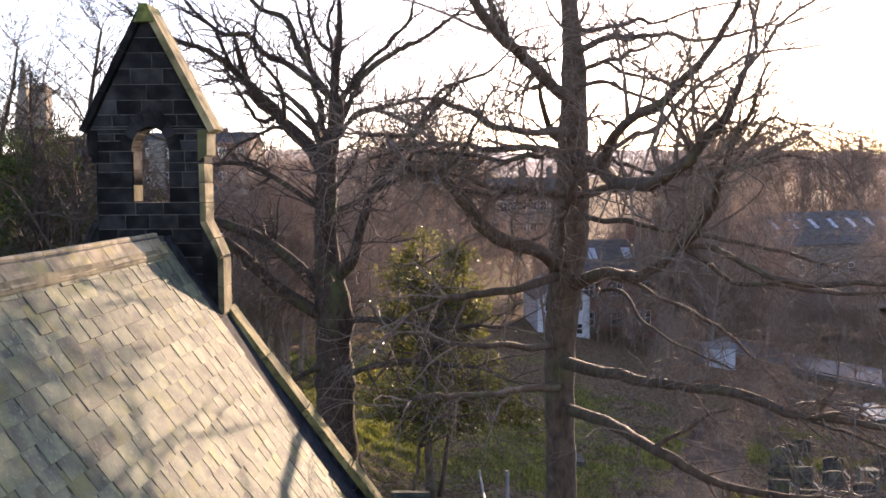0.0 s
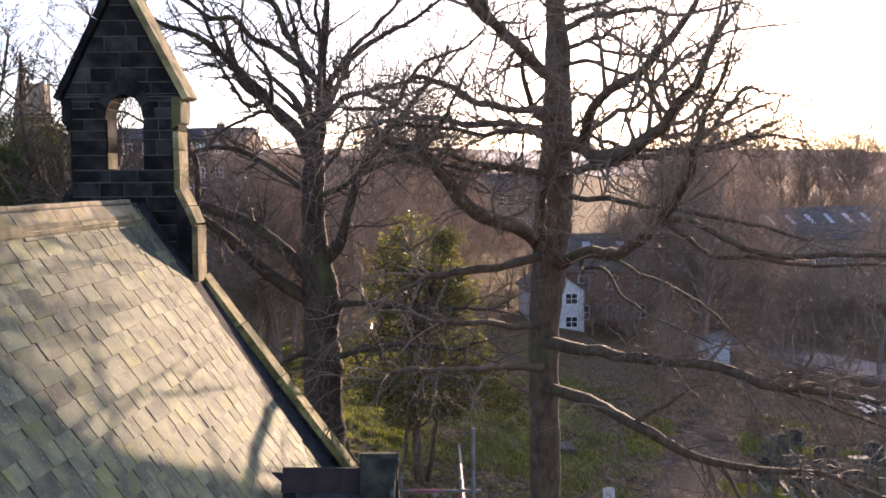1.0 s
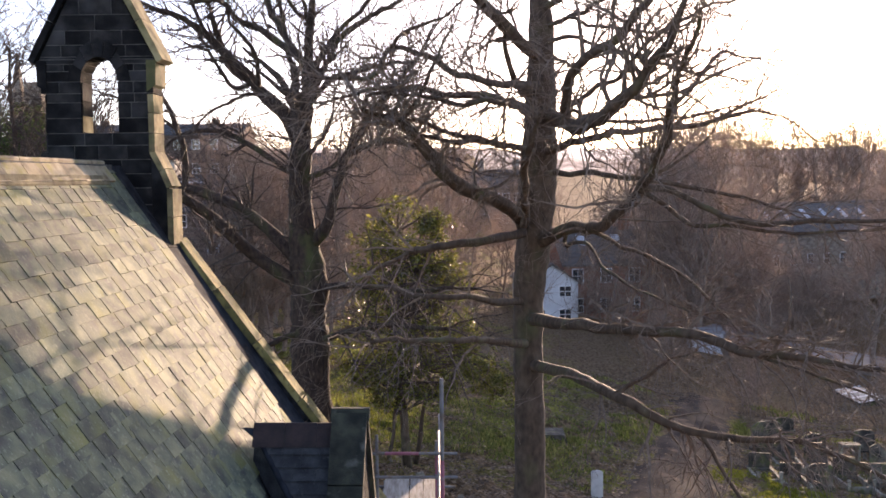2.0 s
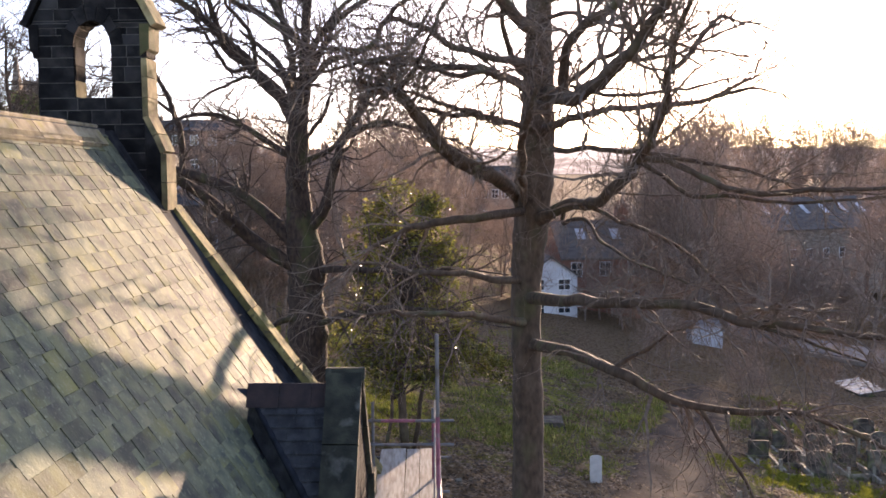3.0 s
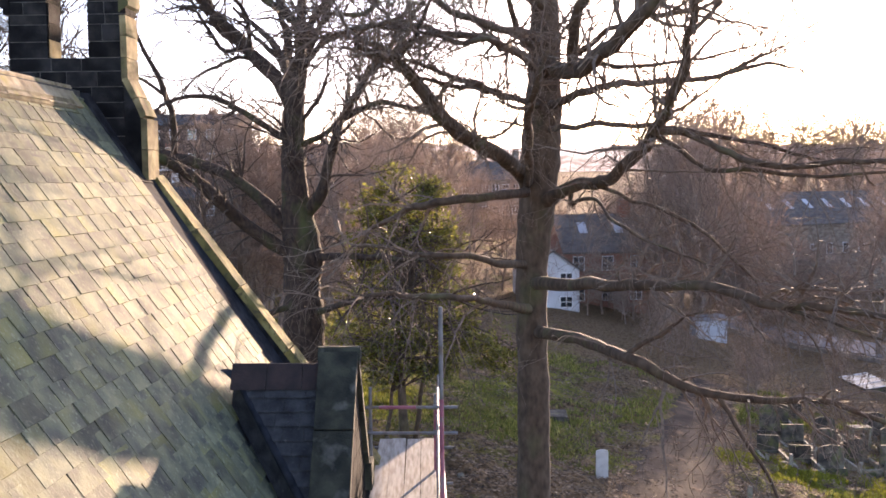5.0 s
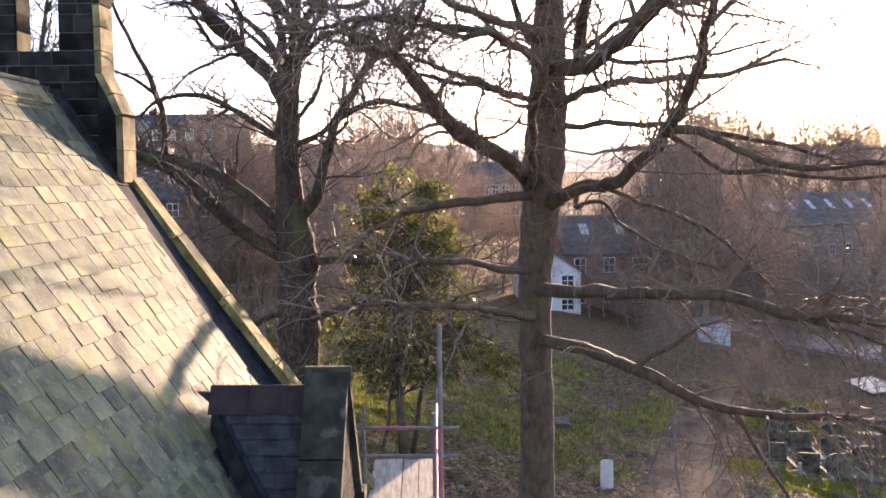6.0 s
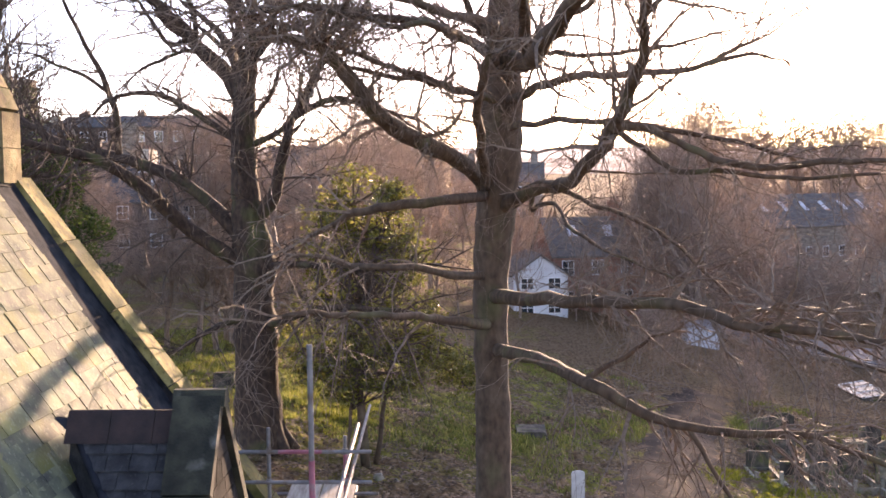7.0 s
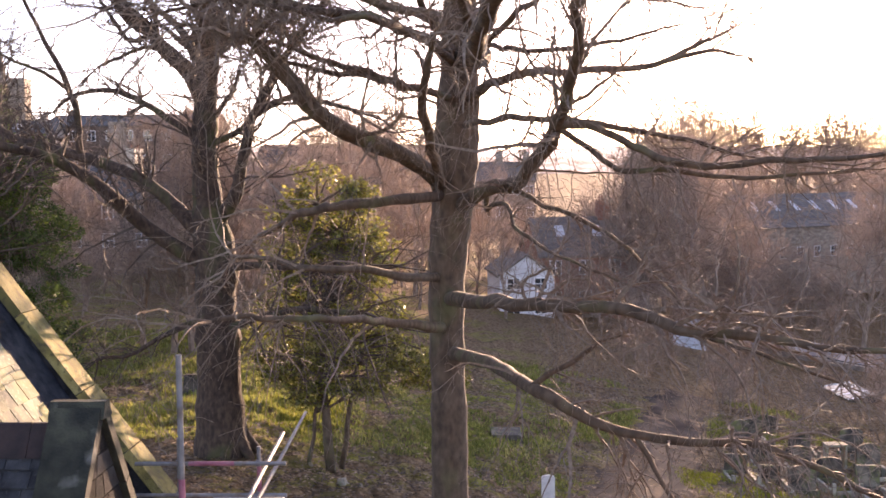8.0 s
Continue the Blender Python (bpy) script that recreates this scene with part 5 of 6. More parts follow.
def evergreen(name, label, x, y, clumps, spread, low, high, leaves, size, mat, seed, trunks):
    rng = random.Random(seed)
    t = thing(name, label, "tree", "evergreens")
    z0 = level(x, y)
    crown = Shape()
    wood = Shape()
    tops = []
    for dx, dy, r in trunks:
        p = [Vector((x + dx, y + dy, z0 - 0.2))]
        for i in range(6):
            p.append(p[-1] + Vector((rng.uniform(-0.12, 0.12), rng.uniform(-0.12, 0.12), (high - z0) / 6.5)))
        wood.tube(p, [r * (1 - 0.13 * i) for i in range(7)], 7)
        tops.append(p)
    part("trunk", wood, BARK, t, smooth=True)
    boughs = Shape()
    for _ in range(clumps):
        f = rng.random()
        z = low + (high - low) * f
        w = spread * (1.0 - 0.75 * abs(f - 0.35) ** 1.2)
        a, rr = rng.uniform(0, 6.3), math.sqrt(rng.random()) * w
        c = Vector((x + math.cos(a) * rr, y + math.sin(a) * rr, z + rng.uniform(-0.3, 0.3)))
        s0 = rng.choice(rng.choice(tops)[3:])
        boughs.tube([s0, s0.lerp(c, 0.5) + Vector((0, 0, -0.15)), c], [0.035, 0.02, 0.008], 4, cap=False)
        leaf_cloud(crown, rng, c, (rng.uniform(0.35, 0.75), rng.uniform(0.35, 0.75), rng.uniform(0.25, 0.5)), leaves, size, 0.2)
    part("branchwork", boughs, TWIG, t)
    part("crown", crown, mat, t, "glossy dark green leaves with bright glints")


def holly_tree(x, y):
    """A tall holly with glossy leaves in sprays, thick below, broken above, one long spray reaching sideways."""
    rng = random.Random(4)
    t = thing("holly_tree", "tall dark glossy holly tree growing beside a bare trunk", "tree", "evergreens")
    z0 = level(x, y)
    stems = []
    for dx, dy, r, lean, top in ((0.0, 0.0, 0.17, -0.02, 9.4), (-0.75, -0.3, 0.075, 0.12, 6.5), (0.22, 0.5, 0.09, 0.1, 7.8)):
        p = [Vector((x + dx, y + dy, z0 - 0.25))]
        for i in range(8):
            p.append(p[-1] + Vector((rng.uniform(-0.12, 0.12) + lean * 0.6, rng.uniform(-0.12, 0.12), (top - z0) / 8)))
        part("trunk", Shape().tube(p, [r * (1 - 0.1 * i) for i in range(9)], 8), BARK, t, smooth=True)
        stems.append(p)
    crown, boughs = Shape(), Shape()

    def spray(c, spread, leaves):
        s0 = min(rng.choice(stems)[2:], key=lambda p: abs(p.z - c.z + 0.5) + rng.uniform(0, 0.4))
        mid = s0.lerp(c, 0.55) + Vector((0, 0, rng.uniform(-0.1, 0.25)))
        boughs.tube([s0, mid, c], [0.035, 0.022, 0.008], 4, cap=False)
        for _ in range(5):
            e = c + Vector((rng.gauss(0, spread), rng.gauss(0, spread), rng.gauss(-0.08, spread * 0.6)))
            boughs.tube([mid.lerp(c, 0.7), e], [0.009, 0.004], 3, cap=False)
            leaf_cloud(crown, rng, mid.lerp(e, 0.75), (spread * 0.8, spread * 0.8, spread * 0.55), leaves // 5, 0.07, 0.0)

    for k in range(400):
        z = 3.5 + 6.6 * rng.random() ** 0.9
        wide = 1.25 + 1.15 * math.sin(math.pi * min(1.0, max(0.0, (z - 2.4) / 6.6)) ** 0.9) if z < 8.3 else 1.95 - 0.4 * (z - 8.3)
        a, rr = rng.uniform(0, 6.3), math.sqrt(rng.random()) * wide
        c = Vector((x + 0.15 - 0.04 * (z - 5) + math.cos(a) * rr, y + math.sin(a) * rr * 0.9, z))
        if noise.noise(c * 1.1 + Vector((3.1, 0.7, 5.2))) < -0.14:
            continue
        spray(c, rng.uniform(0.22, 0.4), 95)
    for top, tip in ((4.7, 3.35), (5.3, 4.3), (5.0, 3.9)):  # long boughs that droop towards the tall tree
        p0 = stems[0][3]
        p1, p2 = Vector((x + 1.7, y - 0.4, top)), Vector((x + rng.uniform(3.3, 3.9), y - 0.8 + rng.gauss(0, 0.3), tip))
        boughs.tube([p0, p0.lerp(p1, 0.6) + Vector((0, 0, 0.25)), p1, p1.lerp(p2, 0.5) + Vector((0, 0, 0.12)), p2], [0.05, 0.04, 0.03, 0.02, 0.008], 5, cap=False)
        for _ in range(13):
            c = p1.lerp(p2, rng.random() ** 0.7) + Vector((0, 0, rng.uniform(-0.1, 0.15)))
            for _ in range(3):
                e = c + Vector((rng.gauss(0.1, 0.22), rng.gauss(0, 0.2), rng.gauss(-0.12, 0.14)))
                boughs.tube([c, e], [0.009, 0.004], 3, cap=False)
                leaf_cloud(crown, rng, e, (0.2, 0.2, 0.13), 24, 0.062, 0.0)
    for _ in range(14):  # darker skirt by the forked tree
        spray(Vector((x - 1.2 + rng.gauss(0, 0.5), y - 0.2 + rng.gauss(0, 0.5), 4.4 + rng.gauss(0, 0.5))), 0.36, 150)
    tagged(part("branchwork", boughs, DARKTWIG, t), kind="stuff")
    tagged(part("crown", crown, HOLLY, t, "glossy dark green leaves with bright glints"), kind="stuff")


holly_tree(-1.3, 35.6)
evergreen("evergreen_tree", "dense dark green evergreen behind the chapel", -19.3, 48, 250, 4.2, 2.6, 14.2, 190, 0.085, EVERGREEN, 8, [(0, 0, 0.2), (0.9, 0.4, 0.15)])
evergreen("evergreen_tree", "dense ivy-covered evergreen behind the chapel roof", -14.4, 44, 170, 2.6, 2.6, 11.3, 180, 0.075, EVERGREEN, 18, [(0, 0, 0.2), (-0.9, 0.4, 0.15)])

# ---- scaffold ----
scaffold = thing("scaffold", "galvanised tube scaffold with boarded platform beside the wall", "scaffold")


def pole(x0, y0, z0, x1, y1, z1, name="tube", mat=TUBE, r=0.0242):
    a, e = Vector((x0, y0, z0)), Vector((x1, y1, z1))
    return part(name, Shape().tube([a, a.lerp(e, 0.5), e], [r] * 3, 12), mat, scaffold, "red-painted steel tube" if mat is REDTUBE else "", smooth=False)


PZ = 5.55
for x, y, top in ((0.62, 12.7, 8.49), (-0.36, 12.7, 6.2), (0.4, 16.75, 6.72), (-0.55, 16.75, 6.82)):
    pole(x, y, level(x, y) - 0.05, x, y, top, "standard")
pole(0.4, 16.75, 5.4, 0.4, 16.75, 6.5, "painted_band", REDTUBE, 0.0262)
pole(0.62, 12.7, 5.9, 0.62, 12.7, 7.5, "painted_band", REDTUBE, 0.0262)
for z in (6.53, 6.15):
    pole(-1.06, 16.7, z, 0.73, 16.7, z, "guard_rail")
pole(-0.42, 16.7, 6.53, 0.12, 16.7, 6.53, "painted_band", REDTUBE, 0.0262)
pole(0.68, 12.0, 6.32, 0.3, 20.9, 6.2, "guard_rail")
pole(0.61, 12.0, 6.3, 0.365, 18.57, 6.44, "guard_rail")
for y in (12.4, 14.3, 16.3, 18.3):
    pole(-0.75, y, PZ - 0.03, 0.66, y, PZ - 0.03, "transom")
for x, dx in ((-0.28, -0.32), (0.6, -0.3)):
    pole(x, 11.6, PZ - 0.08, x + dx, 18.8, PZ - 0.08, "ledger")
pole(-0.62, 16.5, 5.9, -0.3, 16.9, 4.6, "brace")
bm = Shape().box(-0.11, 0.11, 0, 3.28, 0, 0.038).mesh("board")
for i in range(4):
    for y in (12.0, 15.31):
        part("board", bm, BOARD, scaffold, m=pose(-0.49 + 0.228 * i - (y - 18.6) * 0.0487, y + 0.04 * (i % 2), PZ + 0.003, 0, 0, 2.8 + lengths.uniform(-0.3, 0.3)))


def coupler(x, y, z):
    """A right-angle coupler: two clamped collars and a bolt."""
    s = Shape().tube([Vector((x, y, z - 0.035)), Vector((x, y, z + 0.035))], [0.036, 0.036], 8)
    c = part("coupler", s, TUBE, scaffold, "rusty steel coupler")
    part("bolt", Shape().tube([Vector((x + 0.03, y - 0.05, z)), Vector((x + 0.03, y + 0.05, z))], [0.009, 0.009], 6), TUBE, c)


for x, y, z in ((0.62, 12.7, PZ - 0.04), (0.4, 16.73, 6.53), (-0.55, 16.73, 6.15), (0.4, 16.73, 6.15), (-0.55, 16.73, 6.53), (0.62, 12.7, 6.3)):
    coupler(x, y, z)

# ---- graves ----
def headstone(x, y, w, h, d, kind, mat, label, turn=0.0, lean=0.0, group="old gravestones"):
    t = thing("headstone", label, "gravestone", group)
    s = Shape()
    ring = [(-w / 2, -0.25), (w / 2, -0.25)]
    if kind == "round":
        ring += [(w / 2 * math.cos(a), h - w * 0.18 + w * 0.18 * math.sin(a)) for a in np.linspace(0, math.pi, 9)]
    elif kind == "pointed":
        ring += [(w / 2, h * 0.82), (w / 4, h * 0.95), (0, h), (-w / 4, h * 0.95), (-w / 2, h * 0.82)]
    else:
        ring += [(w / 2, h), (-w / 2, h)]
    s.hull([(a, -d / 2, b) for a, b in ring], [(a, d / 2, b) for a, b in ring])
    part("slab", s, mat, t)
    if mat is not WHITESTONE:
        part("plinth", Shape().box(-w / 2 - 0.1, w / 2 + 0.1, -d / 2 - 0.1, d / 2 + 0.1, -0.25, 0.16), mat, t)
    t.matrix_basis = pose(x, y, level(x, y) + 0.03, lean, 0, turn)
    return t


headstone(5.33, 37.25, 0.42, 0.92, 0.09, "round", WHITESTONE, "plain white stone military-style headstone standing in grass", 4, group="")
gr = random.Random(21)
GRAVES = [  # place, width, height, head
    (13.5, 46.3, 0.88, 0.8, "flat"), (14.85, 50.8, 0.92, 1.42, "pointed"), (15.5, 49.5, 1.0, 0.9, "flat"), (18.3, 53.5, 1.0, 0.85, "round"), (17.1, 49.8, 1.05, 0.85, "round"),
    (15.75, 45.0, 1.08, 1.12, "round"), (17.6, 47.3, 1.0, 1.0, "round"), (18.7, 46.2, 0.95, 1.0, "flat"), (14.75, 45.9, 0.88, 0.7, "flat"), (17.7, 56.8, 0.92, 0.85, "pointed"),
    (19.9, 49.2, 0.95, 1.1, "pointed"), (16.2, 54.0, 0.9, 1.0, "round"), (20.4, 52.6, 1.0, 1.2, "round"), (21.4, 47.4, 0.9, 0.95, "flat")]
for i, (x, y, w, tall, head) in enumerate(GRAVES):
    headstone(x, y, w, tall, 0.15, head, TOMB, "dark weathered upright gravestone on a plinth", gr.uniform(-12, 4), gr.uniform(-5, 4))
    if i % 4 != 1:
        k = thing("grave_kerb", "pale stone kerb round an old grave", "grave", "grave kerbs", at=(x, y, level(x, y)))
        k.rotation_euler = (0, 0, radians(gr.uniform(-8, 2)))
        for q in ((-w / 2 - 0.1, -w / 2 + 0.02, -1.9, -0.12), (w / 2 - 0.02, w / 2 + 0.1, -1.9, -0.12), (-w / 2, w / 2, -1.98, -1.88)):
            part("kerb_stone", Shape().box(q[0], q[1], q[2], q[3], -0.25, 0.2), KERB, k)
        if i % 3 == 0:
            for a in (-w / 2 - 0.04, w / 2 + 0.04):
                part("kerb_post", Shape().box(a - 0.07, a + 0.07, -1.96, -1.82, -0.2, 0.5), KERB, k)
marker = thing("grave_marker", "short pale stone grave marker leaning in brown litter", "gravestone", at=(10.5, 37.8, level(10.5, 37.8)))
part("slab", Shape().hull([(-0.09, -0.06, -0.2), (0.09, -0.06, -0.2), (0.09, 0.06, -0.2), (-0.09, 0.06, -0.2)], [(-0.04, -0.04, 0.55), (0.12, -0.04, 0.5), (0.12, 0.06, 0.5), (-0.04, 0.06, 0.55)]), KERB, marker)
tomb = thing("table_tomb", "pale table tomb slab on short stone legs", "gravestone", at=(18.65, 49.7, level(18.65, 49.7)))
part("top_slab", Shape().box(-0.46, 0.46, -0.3, 0.3, 0.93, 1.0), KERB, tomb)
for a in (-0.4, 0.4):
    part("leg", Shape().box(a - 0.05, a + 0.05, -0.22, 0.22, -0.2, 0.93), KERB, tomb)
for x, y, w, d in ((4.3, 45.8, 1.3, 1.3), (3.6, 42.5, 0.5, 0.6), (-7.9, 45.3, 0.95, 0.7), (1.2, 24.6, 0.7, 0.5), (-1.8, 25.4, 0.5, 0.4)):
    t = thing("stone", "low grey weathered stone lying in grass", "stone", "loose stones", at=(x, y, level(x, y)))
    part("slab", Shape().hull([(-w / 2, -d / 2, -0.2), (w / 2, -d / 2, -0.2), (w / 2, d / 2, -0.2), (-w / 2, d / 2, -0.2)], [(-w / 2 + 0.08, -d / 2 + 0.05, 0.14 + 0.5 * (x < -5)), (w / 2 - 0.1, -d / 2 + 0.08, 0.1 + 0.55 * (x < -5)), (w / 2 - 0.06, d / 2 - 0.05, 0.16 + 0.45 * (x < -5)), (-w / 2 + 0.05, d / 2 - 0.09, 0.18 + 0.4 * (x < -5))]), TOMB, t)

rub = random.Random(61)
for _ in range(16):  # rubble under the scaffold
    x, y, w = rub.uniform(-2.6, 1.4), rub.uniform(25.5, 35.5), rub.uniform(0.18, 0.42)
    t = thing("rubble_stone", "small pale broken stone lying in leaf litter", "stone", "rubble stones", at=(x, y, ground_z(x, y)))
    low = [(w * math.cos(a) * rub.uniform(0.75, 1.1) * 0.6, w * math.sin(a) * rub.uniform(0.75, 1.1) * 0.5, -0.1) for a in np.linspace(0, 5.3, 6)]
    part("block", Shape().hull(low, [(a * rub.uniform(0.5, 0.8), b * rub.uniform(0.5, 0.8), w * rub.uniform(0.3, 0.55)) for a, b, c in low]), KERB, t)

# glazed frame on the lower ground
cf = thing("cold_frame", "low glazed frame with a tilted glass lid", "cold frame", at=(28.2, 74.6, level(28.2, 74.6)))
cf.rotation_euler = (0, 0, radians(-86))
cf.scale = (1.45, 1.05, 0.8)
part("base", Shape().hull([(-1.5, -0.9, -0.3), (1.5, -0.9, -0.3), (1.5, 0.9, -0.3), (-1.5, 0.9, -0.3)], [(-1.5, -0.9, 0.3), (1.5, -0.9, 0.3), (1.5, 0.9, 0.65), (-1.5, 0.9, 0.65)]), TOMB, cf)
part("glass_lid", Shape().hull([(-1.55, -0.95, 0.31), (1.55, -0.95, 0.31), (1.55, 0.95, 0.67), (-1.55, 0.95, 0.67)], [(-1.55, -0.95, 0.34), (1.55, -0.95, 0.34), (1.55, 0.95, 0.7), (-1.55, 0.95, 0.7)]), DIRTYGLASS, cf, "dirty greenish glass lid")
for a in (-1.5, -0.5, 0.5, 1.5):
    part("glazing_bar", Shape().hull([(a - 0.03, -0.95, 0.34), (a + 0.03, -0.95, 0.34), (a + 0.03, 0.95, 0.7), (a - 0.03, 0.95, 0.7)], [(a - 0.03, -0.95, 0.38), (a + 0.03, -0.95, 0.38), (a + 0.03, 0.95, 0.74), (a - 0.03, 0.95, 0.74)]), PAINTWHITE, cf)

# ---- road, wall and shed-shaped block ----
def ribbon(name, ctrl, width, lift, mat, label, category, thick=0.02):
    s = Shape()
    n = len(ctrl)
    rows = []
    for i, (x, y) in enumerate(ctrl):
        a = Vector((*ctrl[min(i + 1, n - 1)], 0)) - Vector((*ctrl[max(i - 1, 0)], 0))
        side = Vector((-a.y, a.x, 0)).normalized() * width / 2
        z = max(level(x - side.x, y - side.y), level(x + side.x, y + side.y)) + lift
        rows.append(((x - side.x, y - side.y, z), (x + side.x, y + side.y, z)))
    for (a, b), (c, d) in zip(rows, rows[1:]):
        s.hull([(p[0], p[1], p[2] - thick) for p in (a, c, d, b)], [a, c, d, b])
    return tagged(part(name, s, mat, None), label, category, kind="structure")


def trodden_path():
    s = Shape()
    rows = []
    for (ax, ay), (bx, by) in zip(TRACK, TRACK[1:]):
        for k in range(12):
            t = k / 12
            rows.append((ax + (bx - ax) * t, ay + (by - ay) * t, math.atan2(by - ay, bx - ax)))
    cross = [-1.15, -0.7, -0.25, 0.25, 0.7, 1.15]
    pr = random.Random(5)
    for x, y, a in rows:
        wid = 1.5 + 0.5 * noise.noise(Vector((x * 0.9, y * 0.9, 9)))
        for c in cross:
            px, py = x - math.sin(a) * c * wid, y + math.cos(a) * c * wid
            s.v.append((px, py, ground_z(px, py) + 0.05 - 0.09 * (abs(c) > 1) + 0.02 * noise.noise(Vector((px * 3, py * 3, 1)))))
    n = len(cross)
    for j in range(len(rows) - 1):
        for i in range(n - 1):
            k = j * n + i
            s.f.append((k, k + 1, k + n + 1, k + n))
    tagged(part("path", s, EARTH, None, smooth=True), "worn brown earth path through the graves", "path", kind="structure")


trodden_path()
lane = [(23.2, 102.3), (25, 101.0), (29, 97.5), (32.5, 93.2), (35.2, 88.2), (38, 83.0), (42, 76.0), (48, 66.0), (56, 54.0)]
ribbon("road", lane, 5.6, 0.12, ASPHALT, "wet grey lane reflecting the pale sky", "road", 0.5)
wall_line = [(x - 3.0, y - 3.6) for x, y in lane]
ribbon("boundary_wall", wall_line, 0.45, 0.35, HOUSESTONE, "low dark stone boundary wall by the lane", "wall", 1.6)
# a made-up shed in place of a pale patch of lane surface
shed = thing("garden_shed", "pale patch of lane built as a shed-shaped block", "shed", at=(20.0, 87, level(20, 87)))
part("body", Shape().box(-1.25, 1.25, -1.2, 1.2, -0.5, 1.6), PALE, shed)
part("roof", Shape().hull([(-1.4, -1.35, 1.6), (1.4, -1.35, 1.6), (1.4, 1.35, 1.6), (-1.4, 1.35, 1.6)], [(-1.4, -0.05, 1.95), (1.4, -0.05, 1.95), (1.4, 0.05, 1.95), (-1.4, 0.05, 1.95)]), SHEDGREY, shed)
part("door", Shape().box(1.255, 1.29, -0.45, 0.45, 0, 1.5), TOMB, shed)


# ---- houses ----
def house(x, y, w, d, base, eave, top, wall_mat, roof_mat, label, turn=0.0, cols=3, floors=2, stacks=(0.2,), lights=0, category="house", group="houses beyond the churchyard", stack_mat=None, gable_front=False, stack_size=(1.1, 1.7, 0.9)):
    h = thing("house", label, category, group)
    if gable_front:
        ring = [(-w / 2, base - 3), (w / 2, base - 3), (w / 2, eave), (0, top), (-w / 2, eave)]
        part("wall", Shape().hull([(a, 0, b) for a, b in ring], [(a, d, b) for a, b in ring]), wall_mat, h)
        for sg in (-1, 1):
            q = [(sg * (w / 2 + 0.25), -0.25, eave - 0.25), (sg * (w / 2 + 0.25), d + 0.25, eave - 0.25), (0, d + 0.25, top + 0.06), (0, -0.25, top + 0.06)]
            p = [(a, b, c + 0.16) for a, b, c in q]
            part("roof", Shape().hull(q, p) if sg > 0 else Shape().hull(q[::-1], p[::-1]), roof_mat, h)
    else:
        ring = [(0, base - 3), (d, base - 3), (d, eave), (d / 2, top), (0, eave)]
        part("wall", Shape().hull([(-w / 2, a, b) for a, b in ring], [(w / 2, a, b) for a, b in ring]), wall_mat, h)
        for sg in (-1, 1):
            ye, ym = (-0.3, d / 2) if sg < 0 else (d + 0.3, d / 2)
            q = [(-w / 2 - 0.2, ye, eave - 0.2), (w / 2 + 0.2, ye, eave - 0.2), (w / 2 + 0.2, ym, top + 0.06), (-w / 2 - 0.2, ym, top + 0.06)]
            p = [(a, b, c + 0.16) for a, b, c in q]
            part("roof", Shape().hull(q, p), roof_mat, h)
        for i in range(lights):
            a = -w / 2 + w * (i + 0.7) / (lights + 0.4)
            f0, f1 = 0.45, 0.75
            za, zb = eave + (top - eave) * f0 + 0.15, eave + (top - eave) * f1 + 0.15
            ya, yb = d / 2 * f0, d / 2 * f1
            # pane coloured pale in place of a reflection in glass
            part("rooflight", Shape().hull([(a - 0.4, ya, za), (a + 0.4, ya, za), (a + 0.4, yb, zb), (a - 0.4, yb, zb)], [(a - 0.4, ya, za + 0.1), (a + 0.4, ya, za + 0.1), (a + 0.4, yb, zb + 0.1), (a - 0.4, yb, zb + 0.1)]), PALE, h, "rooflight pane, sky reflection painted pale")
    step = w / cols
    tall = (eave - base) / floors
    for f in range(floors):
        for c in range(cols):
            a, z = -w / 2 + step * (c + 0.5), base + tall * (f + 0.35)
            fr = part("window", Shape().box(a - 0.55, a + 0.55, -0.05, 0.06, z, z + min(1.4, tall * 0.5)), PAINTWHITE, h)
            zt = z + min(1.4, tall * 0.5)
            zm = (z + zt) / 2
            for (pa, pb), (qa, qb) in (((a - 0.47, a - 0.03), (z + 0.08, zm - 0.03)), ((a + 0.03, a + 0.47), (z + 0.08, zm - 0.03)), ((a - 0.47, a - 0.03), (zm + 0.03, zt - 0.08)), ((a + 0.03, a + 0.47), (zm + 0.03, zt - 0.08))):
                part("pane", Shape().box(pa, pb, -0.06, -0.045, qa, qb), GLASS, fr)
    for f in stacks:
        a = -w / 2 + w * f
        st = part("chimney", Shape().box(a - stack_size[0] / 2, a + stack_size[0] / 2, d / 2 - stack_size[2] / 2, d / 2 + stack_size[2] / 2, top - 1.0, top + stack_size[1]), stack_mat or wall_mat, h)
        for k in (-0.3, 0.0, 0.3):
            part("chimney_pot", Shape().tube([Vector((a + k, d / 2, top + stack_size[1] - 0.02)), Vector((a + k, d / 2, top + stack_size[1] + 0.4))], [0.12, 0.1], 8), BRICK, st)
    h.matrix_basis = pose(x, y, 0, 0, 0, turn)
    return h


house(7.5, 88, 4.4, 8, -1.6, 2.3, 3.7, WHITE, ROOFGREY, "white plastered cottage with dark windows", 6, 2, 2, (), gable_front=True)
house(13.0, 96, 8, 8, -2.2, 3.2, 6.2, BRICK, ROOFGREY, "red brick house with two bright rooflights", 10, 3, 2, (0.85,), 2)
house(51, 141, 30, 10, -2.5, 3.6, 7.4, HOUSESTONE, ROOFGREY, "long grey-roofed stone building among bare trees", 30, 10, 1, (), 8)
